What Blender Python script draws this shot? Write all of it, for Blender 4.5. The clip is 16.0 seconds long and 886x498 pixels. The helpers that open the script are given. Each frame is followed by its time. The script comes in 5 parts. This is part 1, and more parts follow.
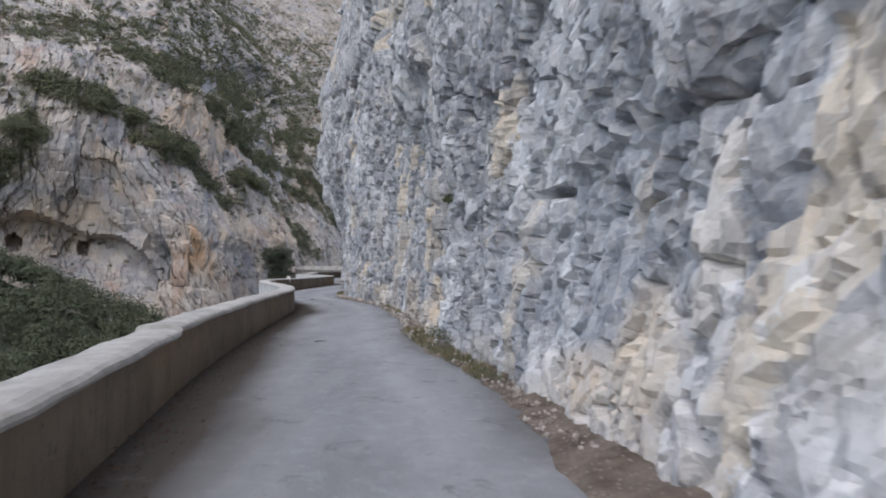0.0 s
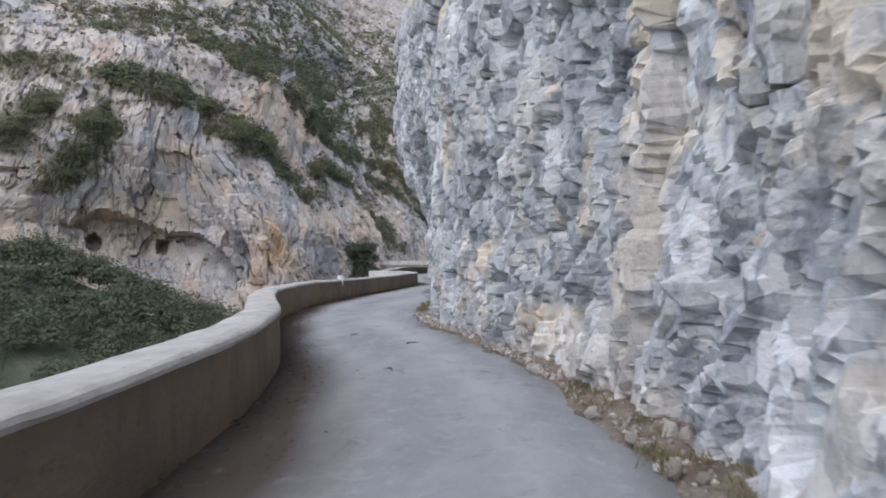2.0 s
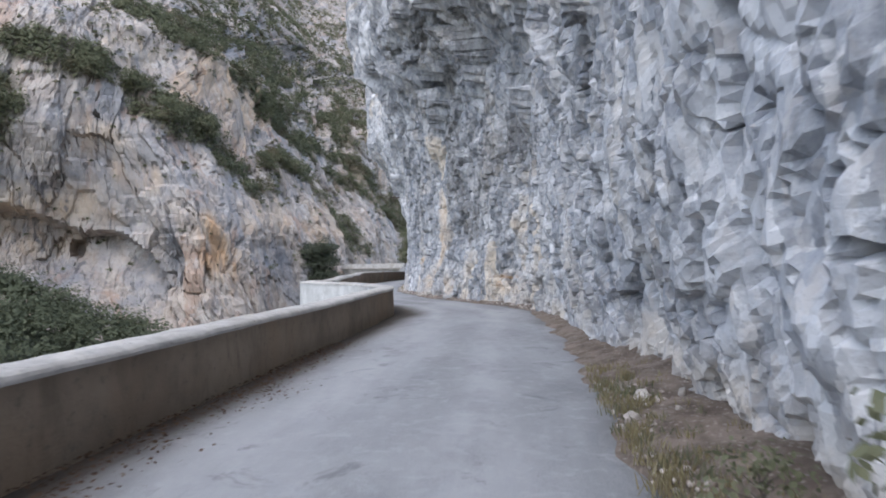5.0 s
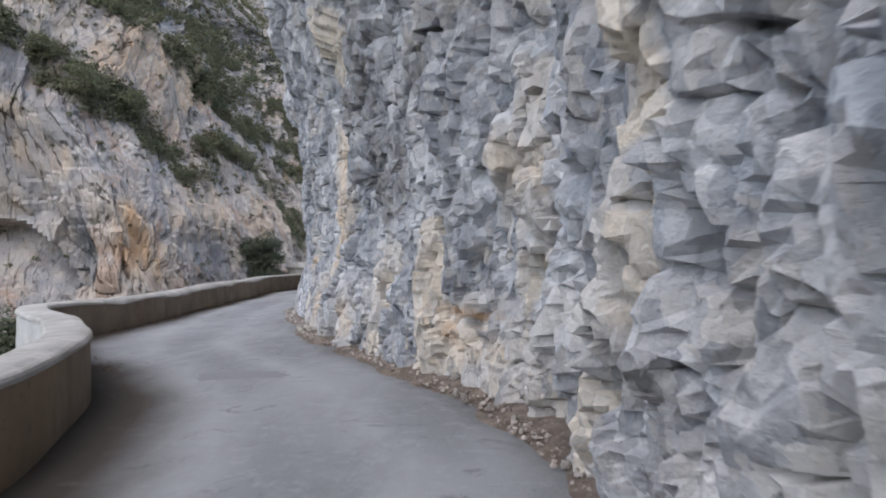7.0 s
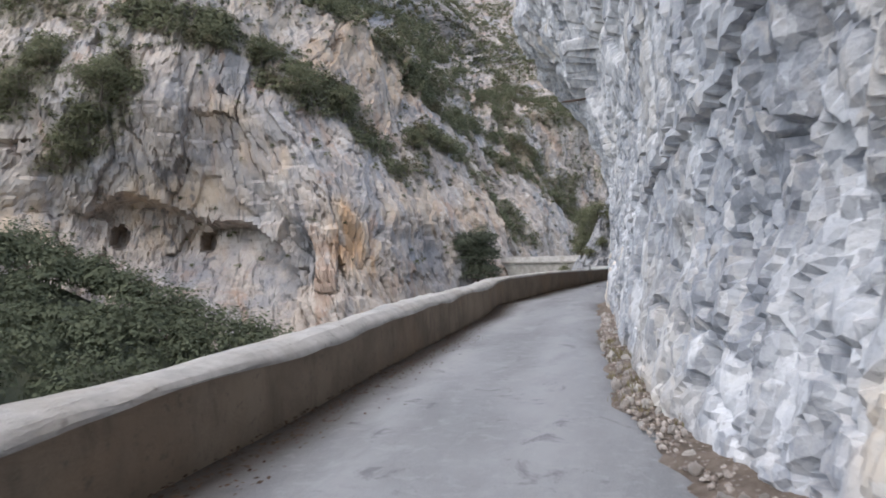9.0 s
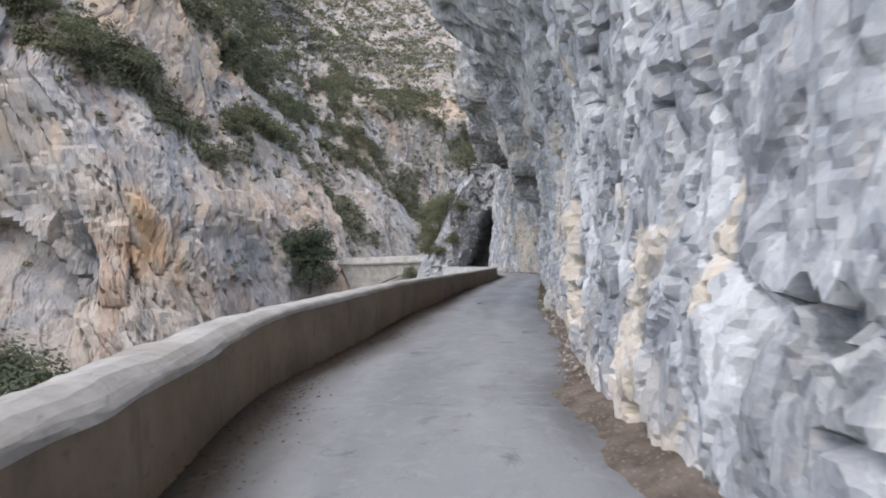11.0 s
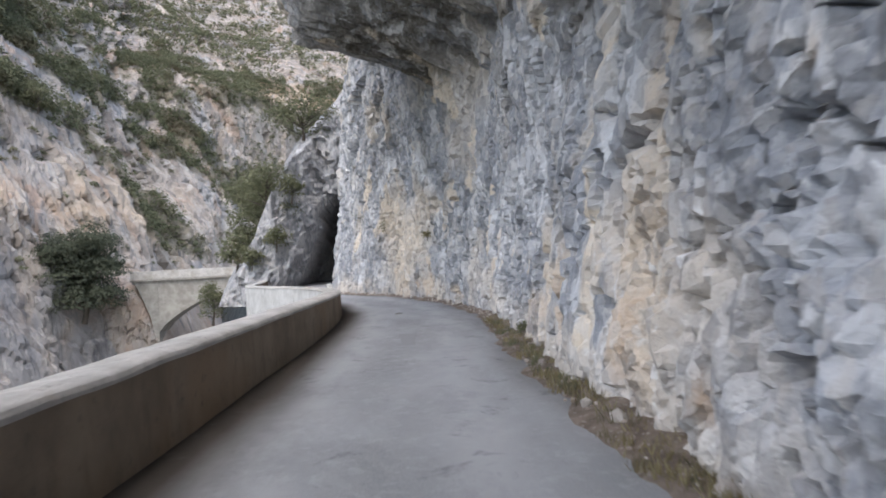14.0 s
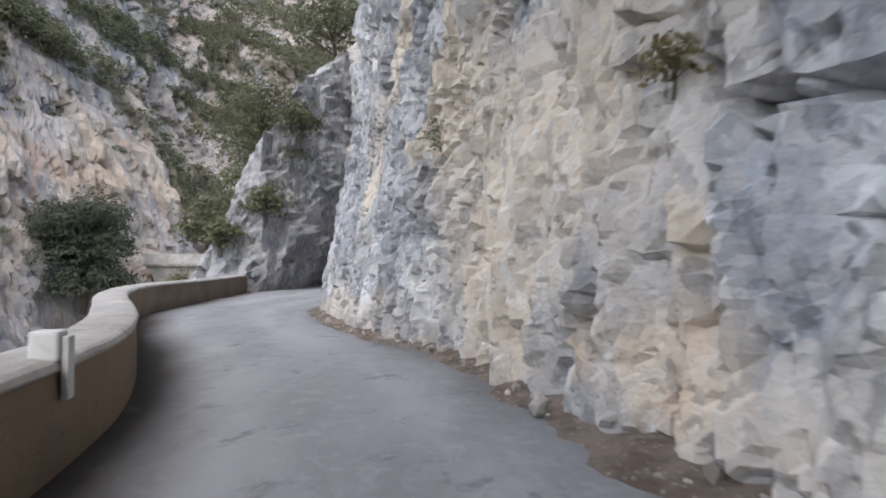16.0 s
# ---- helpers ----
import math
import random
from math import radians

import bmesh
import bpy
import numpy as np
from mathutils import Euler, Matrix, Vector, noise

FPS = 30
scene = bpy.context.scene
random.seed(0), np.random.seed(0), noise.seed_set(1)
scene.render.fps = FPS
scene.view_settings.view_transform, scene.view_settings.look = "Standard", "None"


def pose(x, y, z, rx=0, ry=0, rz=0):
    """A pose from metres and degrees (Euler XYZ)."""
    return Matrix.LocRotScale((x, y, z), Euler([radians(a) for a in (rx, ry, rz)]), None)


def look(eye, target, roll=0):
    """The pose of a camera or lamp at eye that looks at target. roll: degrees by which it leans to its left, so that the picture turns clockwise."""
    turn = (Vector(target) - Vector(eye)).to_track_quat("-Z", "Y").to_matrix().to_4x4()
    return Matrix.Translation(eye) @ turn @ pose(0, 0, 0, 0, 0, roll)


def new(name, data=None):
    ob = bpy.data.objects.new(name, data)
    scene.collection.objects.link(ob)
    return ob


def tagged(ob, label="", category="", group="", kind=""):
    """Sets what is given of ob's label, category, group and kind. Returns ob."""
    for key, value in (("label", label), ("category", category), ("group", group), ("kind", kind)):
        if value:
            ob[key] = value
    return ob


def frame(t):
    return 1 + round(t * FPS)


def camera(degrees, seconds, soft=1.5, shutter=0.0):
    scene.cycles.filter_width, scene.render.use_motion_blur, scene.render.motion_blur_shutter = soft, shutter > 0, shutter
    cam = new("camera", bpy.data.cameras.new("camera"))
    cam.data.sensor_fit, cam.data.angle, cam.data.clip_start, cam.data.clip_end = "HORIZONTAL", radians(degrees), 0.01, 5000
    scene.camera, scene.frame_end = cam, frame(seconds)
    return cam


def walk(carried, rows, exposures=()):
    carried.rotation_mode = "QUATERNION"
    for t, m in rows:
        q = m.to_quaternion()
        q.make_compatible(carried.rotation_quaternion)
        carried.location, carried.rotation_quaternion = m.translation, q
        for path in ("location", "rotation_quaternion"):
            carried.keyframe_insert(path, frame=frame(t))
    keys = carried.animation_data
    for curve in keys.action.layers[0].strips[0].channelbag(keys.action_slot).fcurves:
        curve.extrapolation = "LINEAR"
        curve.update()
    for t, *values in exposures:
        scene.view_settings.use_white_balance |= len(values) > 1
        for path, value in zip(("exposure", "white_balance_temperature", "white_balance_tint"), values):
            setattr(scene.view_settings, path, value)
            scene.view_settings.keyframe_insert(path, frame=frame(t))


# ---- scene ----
cam = camera(67.3, 16.0, soft=1.8, shutter=0.12)
PATH = [
    (0, (0.037, 0.013, 1.367), (0.036, 2.012, 1.429), 0.7),
    (0.5, (-0.509, 4.291, 1.374), (-0.704, 6.281, 1.431), 0.4),
    (1, (-1.164, 8.519, 1.36), (-1.45, 10.498, 1.41), 0.2),
    (1.5, (-1.81, 12.701, 1.349), (-2.112, 14.678, 1.391), -0.4),
    (2, (-2.387, 16.735, 1.295), (-2.648, 18.717, 1.337), -0.4),
    (2.5, (-2.952, 20.553, 1.296), (-3.203, 22.537, 1.334), -0.5),
    (3, (-3.895, 24.165, 1.264), (-4.275, 26.128, 1.304), -0.3),
    (3.5, (-5.1, 27.77, 1.225), (-5.684, 29.681, 1.274), 0.2),
    (4, (-6.062, 31.397, 1.225), (-6.563, 33.332, 1.278), -0.5),
    (4.5, (-6.458, 35.118, 1.252), (-6.725, 37.1, 1.307), -1.4),
    (7, (-6.251, 52.927, 1.505), (-6.295, 54.926, 1.552), 0.1),
    (7.5, (-7.031, 56.592, 1.51), (-7.347, 58.566, 1.551), 0.9),
    (8, (-8.408, 60.015, 1.572), (-9.044, 61.911, 1.615), 1.7),
    (8.5, (-9.874, 63.156, 1.528), (-10.644, 65.001, 1.577), 0.6),
    (9, (-10.957, 66.255, 1.492), (-11.609, 68.145, 1.527), -1.1),
    (9.5, (-11.792, 69.54, 1.435), (-12.279, 71.48, 1.456), -2.3),
    (12, (-14.253, 89.314, 1.448), (-14.298, 91.313, 1.479), -1.0),
    (12.5, (-14.279, 93.853, 1.424), (-14.233, 95.852, 1.458), -1.1),
    (13, (-14.185, 98.66, 1.406), (-14.056, 100.656, 1.44), -2.2),
    (13.5, (-14.017, 103.618, 1.374), (-13.825, 105.609, 1.407), -2.7),
    (14, (-13.693, 108.605, 1.35), (-13.46, 110.591, 1.383), -3.1),
    (14.5, (-13.286, 113.628, 1.282), (-13.021, 115.61, 1.307), -3.7),
    (15, (-12.87, 118.651, 1.215), (-12.587, 120.631, 1.232), -2.5),
    (15.5, (-12.684, 123.434, 1.173), (-12.49, 125.424, 1.205), -0.6),
    (16, (-12.839, 128.03, 1.131), (-12.819, 130.029, 1.17), 0.1),
]
EXPOSURES = [(0, 0.28, 6200, 9), (1.5, 0.5, 6080, 9), (2.5, 0.58, 6200, 9), (3.5, 0.6, 6250, 9), (4.2, 0.75, 6000, 9), (4.7, 0.75, 6000, 9), (7, 0.53, 6220, 9), (8, 0.62, 6330, 9), (9, 0.76, 6350, 9), (9.5, 0.74, 6350, 9), (12, 0.86, 6380, 9), (12.5, 0.76, 6200, 9), (13.1, 0.9, 6250, 9), (14, 1.0, 6420, 9), (15, 0.92, 6400, 9), (16, 0.86, 6400, 9)]
walk(cam, [(t, look(eye, target, roll)) for t, eye, target, roll in PATH], EXPOSURES)

# ---------------------------------------------------------------- world and light
world = bpy.data.worlds.new("world")
scene.world = world
world.use_nodes = True
wn = world.node_tree
sky = wn.nodes.new("ShaderNodeTexSky")
sky.sky_type, sky.sun_disc = "NISHITA", False
sky.sun_elevation, sky.sun_rotation = radians(57), radians(201)
sky.air_density, sky.dust_density, sky.ozone_density = 1.0, 3.0, 1.0
wn.links.new(sky.outputs[0], wn.nodes["Background"].inputs[0])
wn.nodes["Background"].inputs[1].default_value = 0.15
sun = new("sun", bpy.data.lights.new("sun", "SUN"))
sun.data.energy, sun.data.angle, sun.data.color = 1.3, radians(110), (0.97, 0.98, 1.0)
sun.matrix_world = look((-25, -5, 100), (0, 60, 0))


# ---------------------------------------------------------------- small tools
def table(x, xs, ys):
    """Smooth interpolation through a short table."""
    xs, ys = np.array(xs, float), np.array(ys, float)
    d = np.gradient(ys, xs)
    i = np.clip(np.searchsorted(xs, x) - 1, 0, len(xs) - 2)
    h = xs[i + 1] - xs[i]
    t = np.clip((np.asarray(x, float) - xs[i]) / h, 0, 1)
    return ((2 * t**3 - 3 * t**2 + 1) * ys[i] + (t**3 - 2 * t**2 + t) * h * d[i]
            + (3 * t**2 - 2 * t**3) * ys[i + 1] + (t**3 - t**2) * h * d[i + 1])


def chance(i, j, seed):
    """A repeatable random number in 0..1 for each pair of whole numbers."""
    n = (i.astype(np.int64) * 374761393 + j.astype(np.int64) * 668265263 + seed * 1274126177) & 0x7FFFFFFF
    n = ((n ^ (n >> 13)) * 1274126177) & 0x7FFFFFFF
    n = ((n ^ (n >> 15)) * 668265263) & 0x7FFFFFFF
    return ((n ^ (n >> 16)) & 0xFFFFFF) / 0xFFFFFF


def soft_noise(u, v, seed):
    i, j = np.floor(u), np.floor(v)
    a, b = u - i, v - j
    a, b = a * a * (3 - 2 * a), b * b * (3 - 2 * b)
    c = [chance(i + p, j + q, seed) for p in (0, 1) for q in (0, 1)]
    return (c[0] * (1 - a) * (1 - b) + c[1] * (1 - a) * b + c[2] * a * (1 - b) + c[3] * a * b) * 2 - 1


def fractal(u, v, seed, octaves=4):
    return sum(soft_noise(u * 2**k, v * 2**k, seed + k) / 2**k for k in range(octaves))


def blocks(u, v, seed, tilt, droop=0.5, rise=1.0):
    """Broken rock: every cell is a tilted flat face, prouder at its lower edge. Gives its height, the distance to the next joint and its number."""
    i, j = np.floor(u), np.floor(v)
    best, second = np.full(u.shape, 9.0), np.full(u.shape, 9.0)
    height, tag = np.zeros(u.shape), np.zeros(u.shape)
    for p in (-1, 0, 1):
        for q in (-1, 0, 1):
            a, b = i + p, j + q
            du, dv = u - a - chance(a, b, seed), v - b - chance(a, b, seed + 1)
            d = np.abs(du) + np.abs(dv) + 0.35 * np.hypot(du, dv)
            h = (chance(a, b, seed + 2) - 0.5 + tilt * du * (chance(a, b, seed + 3) * 2 - 1)
                 + rise * tilt * dv * (chance(a, b, seed + 4) * 2 - 1 - droop))
            nearer = d < best
            second = np.where(nearer, best, np.minimum(second, d))
            height, tag = np.where(nearer, h, height), np.where(nearer, chance(a, b, seed + 5), tag)
            best = np.where(nearer, d, best)
    return height, second - best, tag


def rock_relief(u, v, seed, size, depth, fine=1.0, droop=0.2, tall=2.4, cracks=1.0):
    """Relief of a broken limestone face; u along it, v up, in metres. Gives the relief and the tint of each block."""
    wu = u + size * (0.34 * fractal(u / size / 1.1, v / size / 1.6, seed + 40, 5)) + 0.10 * v
    wv = v + size * (0.34 * fractal(u / size / 1.1 + 31, v / size / 1.6, seed + 50, 5)) + 0.15 * u
    h1, e1, t1 = blocks(wu / size / 1.1, wv / size / tall, seed, 0.6, droop)
    h2, e2, t2 = blocks(wu / size / 0.40, wv / size / (0.4 * tall), seed + 7, 0.6, droop)
    h3, e3, t3 = blocks(wu / size / 0.15, wv / size / (0.12 * tall), seed + 14, 0.65, droop)
    wide = fractal(u / size / 4, v / size / 4, seed + 21, 3)
    grit = fractal(u / size / 0.5, v / size / 0.7, seed + 70, 4)
    rough = np.clip(0.55 + 1.3 * fractal(u / size / 2.4 + 9, v / size / 4, seed + 60, 3), 0.08, 1.5)
    relief = depth * (0.35 * wide + 0.85 * h1 + rough * (0.85 * h2 + fine * 0.5 * h3) + 0.2 * grit
                      - cracks * 0.8 * np.exp(-e1 / 0.05) * (t1 > 0.55) - cracks * rough * 0.7 * np.exp(-e2 / 0.08) * (t2 > 0.66) - 0.8 * (t3 > 0.965))
    return relief, 0.4 * t1 + 0.35 * t2 + 0.25 * t3, t2


def shards(u, v, seed, droop=0.1):
    """Splintered rock: overlapping pyramids with flat, mostly sideways faces and sharp ridges. Gives the height and the number of the splinter."""
    i, j = np.floor(u), np.floor(v)
    best, tag = np.full(u.shape, -9.0), np.zeros(u.shape)
    for p in (-1, 0, 1):
        for q in (-1, 0, 1):
            a, b = i + p, j + q
            du, dv = u - a - chance(a, b, seed), v - b - chance(a, b, seed + 1)
            h = (0.85 * chance(a, b, seed + 2) + 1.7 * du * (chance(a, b, seed + 3) - 0.5) + 1.1 * dv * (chance(a, b, seed + 4) - 0.5 - droop)
                 - np.maximum(np.abs(du + 0.35 * dv), 0.8 * np.abs(dv - 0.2 * du)))
            tag = np.where(h > best, chance(a, b, seed + 5), tag)
            best = np.maximum(best, h)
    return best - 0.35, tag


def splintered(u, v, seed, shatter):
    """Relief of the roadside face, from massive (shatter 0) to all splinters (1). Gives the relief, the tint and the number of each splinter."""
    wu = u + 0.22 * fractal(u / 1.3, v / 2.0, seed + 40, 4) + 0.05 * fractal(u / 0.22, v / 0.3, seed + 43, 2) + 0.12 * v
    wv = v + 0.30 * fractal(u / 1.3 + 31, v / 2.0, seed + 50, 4) + 0.08 * fractal(u / 0.22, v / 0.3, seed + 53, 2) + 0.2 * u
    s0, t0 = shards(wu / 2.6, wv / 5.5, seed + 3)
    s1, t1 = shards(wu / 1.0, wv / 2.3, seed)
    s2, t2 = shards(wu / 0.42, wv / 0.9, seed + 7)
    s3, t3 = shards(wu / 0.19, wv / 0.36, seed + 14)
    h2, e2, b2 = blocks((wu + 0.22 * wv) / 0.30, (wv - 0.35 * wu) / 0.68, seed + 21, 0.9, 0.1, 0.45)
    h3, _, b3 = blocks((wu - 0.12 * wv) / 0.17, (wv + 0.3 * wu) / 0.36, seed + 28, 0.9, 0.1, 0.5)
    _, joint, _ = blocks((u + 0.5 * v) / 1.9 + 0.12 * fractal(u, v, seed + 90, 3), (v - 0.6 * u) / 2.6, seed + 80, 0.6)
    # Short slanting slots where chips have dropped out.
    _, gap, slot = blocks((wu + 0.4 * wv) / 0.42, (wv - 0.5 * wu) / 0.15, seed + 100, 0.5)
    _, gap2, slot2 = blocks((wu + 0.7 * wv) / 0.75, (wv - 0.75 * wu) / 0.22, seed + 110, 0.5)
    slots = (slot > 0.95) * np.clip(gap / 0.2, 0, 1) * 0.2 + (slot2 > 0.96) * np.clip(gap2 / 0.2, 0, 1) * 0.3
    local = np.clip(shatter * (1 + 0.7 * fractal(u / 2.2 + 9, v / 3.5, seed + 60, 3)), 0.15, 1.25)
    relief = (0.42 * s0 * (0.15 + 0.85 * shatter) + 0.36 * s1 * (0.02 + 0.98 * local) + local * (0.22 * s2 + 0.12 * s3 + 0.19 * h2 + 0.12 * h3) + 0.04 * fractal(u / 0.5, v / 0.7, seed + 70, 4) + np.clip(0.9 - local, 0, 1) * (0.06 * fractal(wu / 0.9, wv / 0.7, seed + 72, 5)
              + 0.02 * s3 + 0.03 * h3 - 0.07 * np.clip(fractal(wu / 0.5, wv / 0.22, seed + 74, 3) - 0.3, 0, 0.4))
              - 0.12 * np.exp(-joint / 0.04) * (1.1 - 0.6 * local) - local * (0.22 * np.exp(-e2 / 0.12) * (b2 > 0.45) + 0.22 * (b3 > 0.94)) - slots)
    return relief, 0.15 * t0 + 0.25 * t1 + 0.2 * t2 + 0.2 * b2 + 0.2 * b3, t2, local


def grid_mesh(name, p, material, smooth=True, **layers):
    """A sheet through the points p[i, j], facing (d/di) x (d/dj)."""
    nu, nv = p.shape[:2]
    at = np.arange(nu * nv).reshape(nu, nv)
    quads = np.stack([at[:-1, :-1], at[1:, :-1], at[1:, 1:], at[:-1, 1:]], -1).reshape(-1, 4)
    me = bpy.data.meshes.new(name)
    me.from_pydata(p.reshape(-1, 3).tolist(), [], quads.tolist())
    for key, values in layers.items():
        me.attributes.new(key, "FLOAT", "POINT").data.foreach_set("value", np.ascontiguousarray(values, np.float32).ravel())
    me.materials.append(material)
    me.polygons.foreach_set("use_smooth", [smooth] * len(me.polygons))
    me.update()
    return new(name, me)


def quads_mesh(name, corners, material, parent=None, label=""):
    """Loose quads, corners[n, 4, 3], as one mesh."""
    n = len(corners)
    me = bpy.data.meshes.new(name)
    me.from_pydata(corners.reshape(-1, 3).tolist(), [], np.arange(4 * n).reshape(n, 4).tolist())
    me.materials.append(material)
    me.update()
    ob = new(name, me)
    ob.parent = parent
    return tagged(ob, label) if label else ob


def part(name, bm, material, parent=None, label="", smooth=False):
    me = bpy.data.meshes.new(name)
    bm.to_mesh(me)
    bm.free()
    me.materials.append(material)
    if smooth:
        me.polygons.foreach_set("use_smooth", [True] * len(me.polygons))
    ob = new(name, me)
    ob.parent = parent
    return tagged(ob, label) if label else ob


# ---------------------------------------------------------------- materials
class Paint:
    """A short way to write node materials."""

    def __init__(self, name, roughness=0.9):
        self.m = bpy.data.materials.new(name)
        self.m.use_nodes = True
        self.t = self.m.node_tree
        self.b = self.t.nodes["Principled BSDF"]
        self.b.inputs["Roughness"].default_value = roughness
        self.b.inputs["Specular IOR Level"].default_value = 0.25
        self.where = self.t.nodes.new("ShaderNodeTexCoord").outputs["Object"]

    def put(self, socket, value):
        if isinstance(value, (int, float, tuple)):
            socket.default_value = value if not isinstance(value, tuple) or len(value) != 3 or socket.type == "VECTOR" else (*value, 1)
        else:
            self.t.links.new(value, socket)

    def stretched(self, x, y, z):
        n = self.t.nodes.new("ShaderNodeMapping")
        n.inputs["Scale"].default_value = (x, y, z)
        self.t.links.new(self.where, n.inputs["Vector"])
        return n.outputs[0]

    def noise(self, scale, detail=4, rough=0.6, where=None, warp=0.0):
        n = self.t.nodes.new("ShaderNodeTexNoise")
        n.inputs["Scale"].default_value, n.inputs["Detail"].default_value = scale, detail
        n.inputs["Roughness"].default_value, n.inputs["Distortion"].default_value = rough, warp
        self.t.links.new(where or self.where, n.inputs["Vector"])
        return n.outputs["Fac"]

    def cells(self, scale, feature="F1", where=None):
        n = self.t.nodes.new("ShaderNodeTexVoronoi")
        n.feature = feature
        n.inputs["Scale"].default_value = scale
        self.t.links.new(where or self.where, n.inputs["Vector"])
        return n.outputs["Distance"]

    def facets(self, x, z, warp=0.25):
        """Angular chips: for each cell a tilted flat height, a random tint and its place in cells. x, z: chips per metre across and up."""
        size = self.stretched(x, x, z)
        wob = self.t.nodes.new("ShaderNodeTexNoise")
        wob.inputs["Scale"].default_value, wob.inputs["Detail"].default_value = x * 1.2, 3
        self.t.links.new(self.where, wob.inputs["Vector"])
        add = self.t.nodes.new("ShaderNodeVectorMath")
        add.operation = "MULTIPLY_ADD"
        self.t.links.new(wob.outputs["Color"], add.inputs[0])
        add.inputs[1].default_value = (warp * 4,) * 3
        self.t.links.new(size, add.inputs[2])
        n = self.t.nodes.new("ShaderNodeTexVoronoi")
        n.inputs["Scale"].default_value = 1
        self.t.links.new(add.outputs[0], n.inputs["Vector"])
        off, rnd, dot = [self.t.nodes.new("ShaderNodeVectorMath") for _ in range(3)]
        off.operation, rnd.operation, dot.operation = "SUBTRACT", "SUBTRACT", "DOT_PRODUCT"
        self.t.links.new(add.outputs[0], off.inputs[0])
        self.t.links.new(n.outputs["Position"], off.inputs[1])
        self.t.links.new(n.outputs["Color"], rnd.inputs[0])
        rnd.inputs[1].default_value = (0.5, 0.5, 0.5)
        self.t.links.new(off.outputs[0], dot.inputs[0])
        self.t.links.new(rnd.outputs[0], dot.inputs[1])
        blend = self.t.nodes.new("ShaderNodeMix")
        blend.data_type = "VECTOR"
        blend.inputs[0].default_value = 0.45
        self.t.links.new(n.outputs["Position"], blend.inputs[4])
        self.t.links.new(add.outputs[0], blend.inputs[5])
        tint = self.t.nodes.new("ShaderNodeSeparateColor")
        self.t.links.new(n.outputs["Color"], tint.inputs[0])
        return self.math("ADD", dot.outputs["Value"], self.math("MULTIPLY", tint.outputs[0], 0.5)), tint.outputs[1], blend.outputs[1]

    def layer(self, name):
        n = self.t.nodes.new("ShaderNodeAttribute")
        n.attribute_name = name
        return n.outputs["Fac"]

    def each(self):
        return self.t.nodes.new("ShaderNodeObjectInfo").outputs["Random"]

    def island(self):
        return self.t.nodes.new("ShaderNodeNewGeometry").outputs["Random Per Island"]

    def step(self, value, low, high, a=0.0, b=1.0):
        n = self.t.nodes.new("ShaderNodeMapRange")
        n.interpolation_type = "SMOOTHSTEP"
        for k, v in zip(("Value", "From Min", "From Max", "To Min", "To Max"), (value, low, high, a, b)):
            self.put(n.inputs[k], v)
        return n.outputs[0]

    def math(self, how, a, b=0.0):
        n = self.t.nodes.new("ShaderNodeMath")
        n.operation = how
        self.put(n.inputs[0], a)
        self.put(n.inputs[1], b)
        return n.outputs[0]

    def mix(self, fac, a, b):
        n = self.t.nodes.new("ShaderNodeMix")
        n.data_type = "RGBA"
        self.put(n.inputs[0], fac)
        self.put(n.inputs[6], a)
        self.put(n.inputs[7], b)
        return n.outputs[2]

    def colour(self, value):
        self.put(self.b.inputs["Base Color"], value)
        return self

    def bump(self, height, distance, strength=1.0):
        n = self.t.nodes.new("ShaderNodeBump")
        n.inputs["Distance"].default_value = distance
        self.put(n.inputs["Strength"], strength)
        self.t.links.new(height, n.inputs["Height"])
        self.t.links.new(n.outputs[0], self.b.inputs["Normal"])
        return self


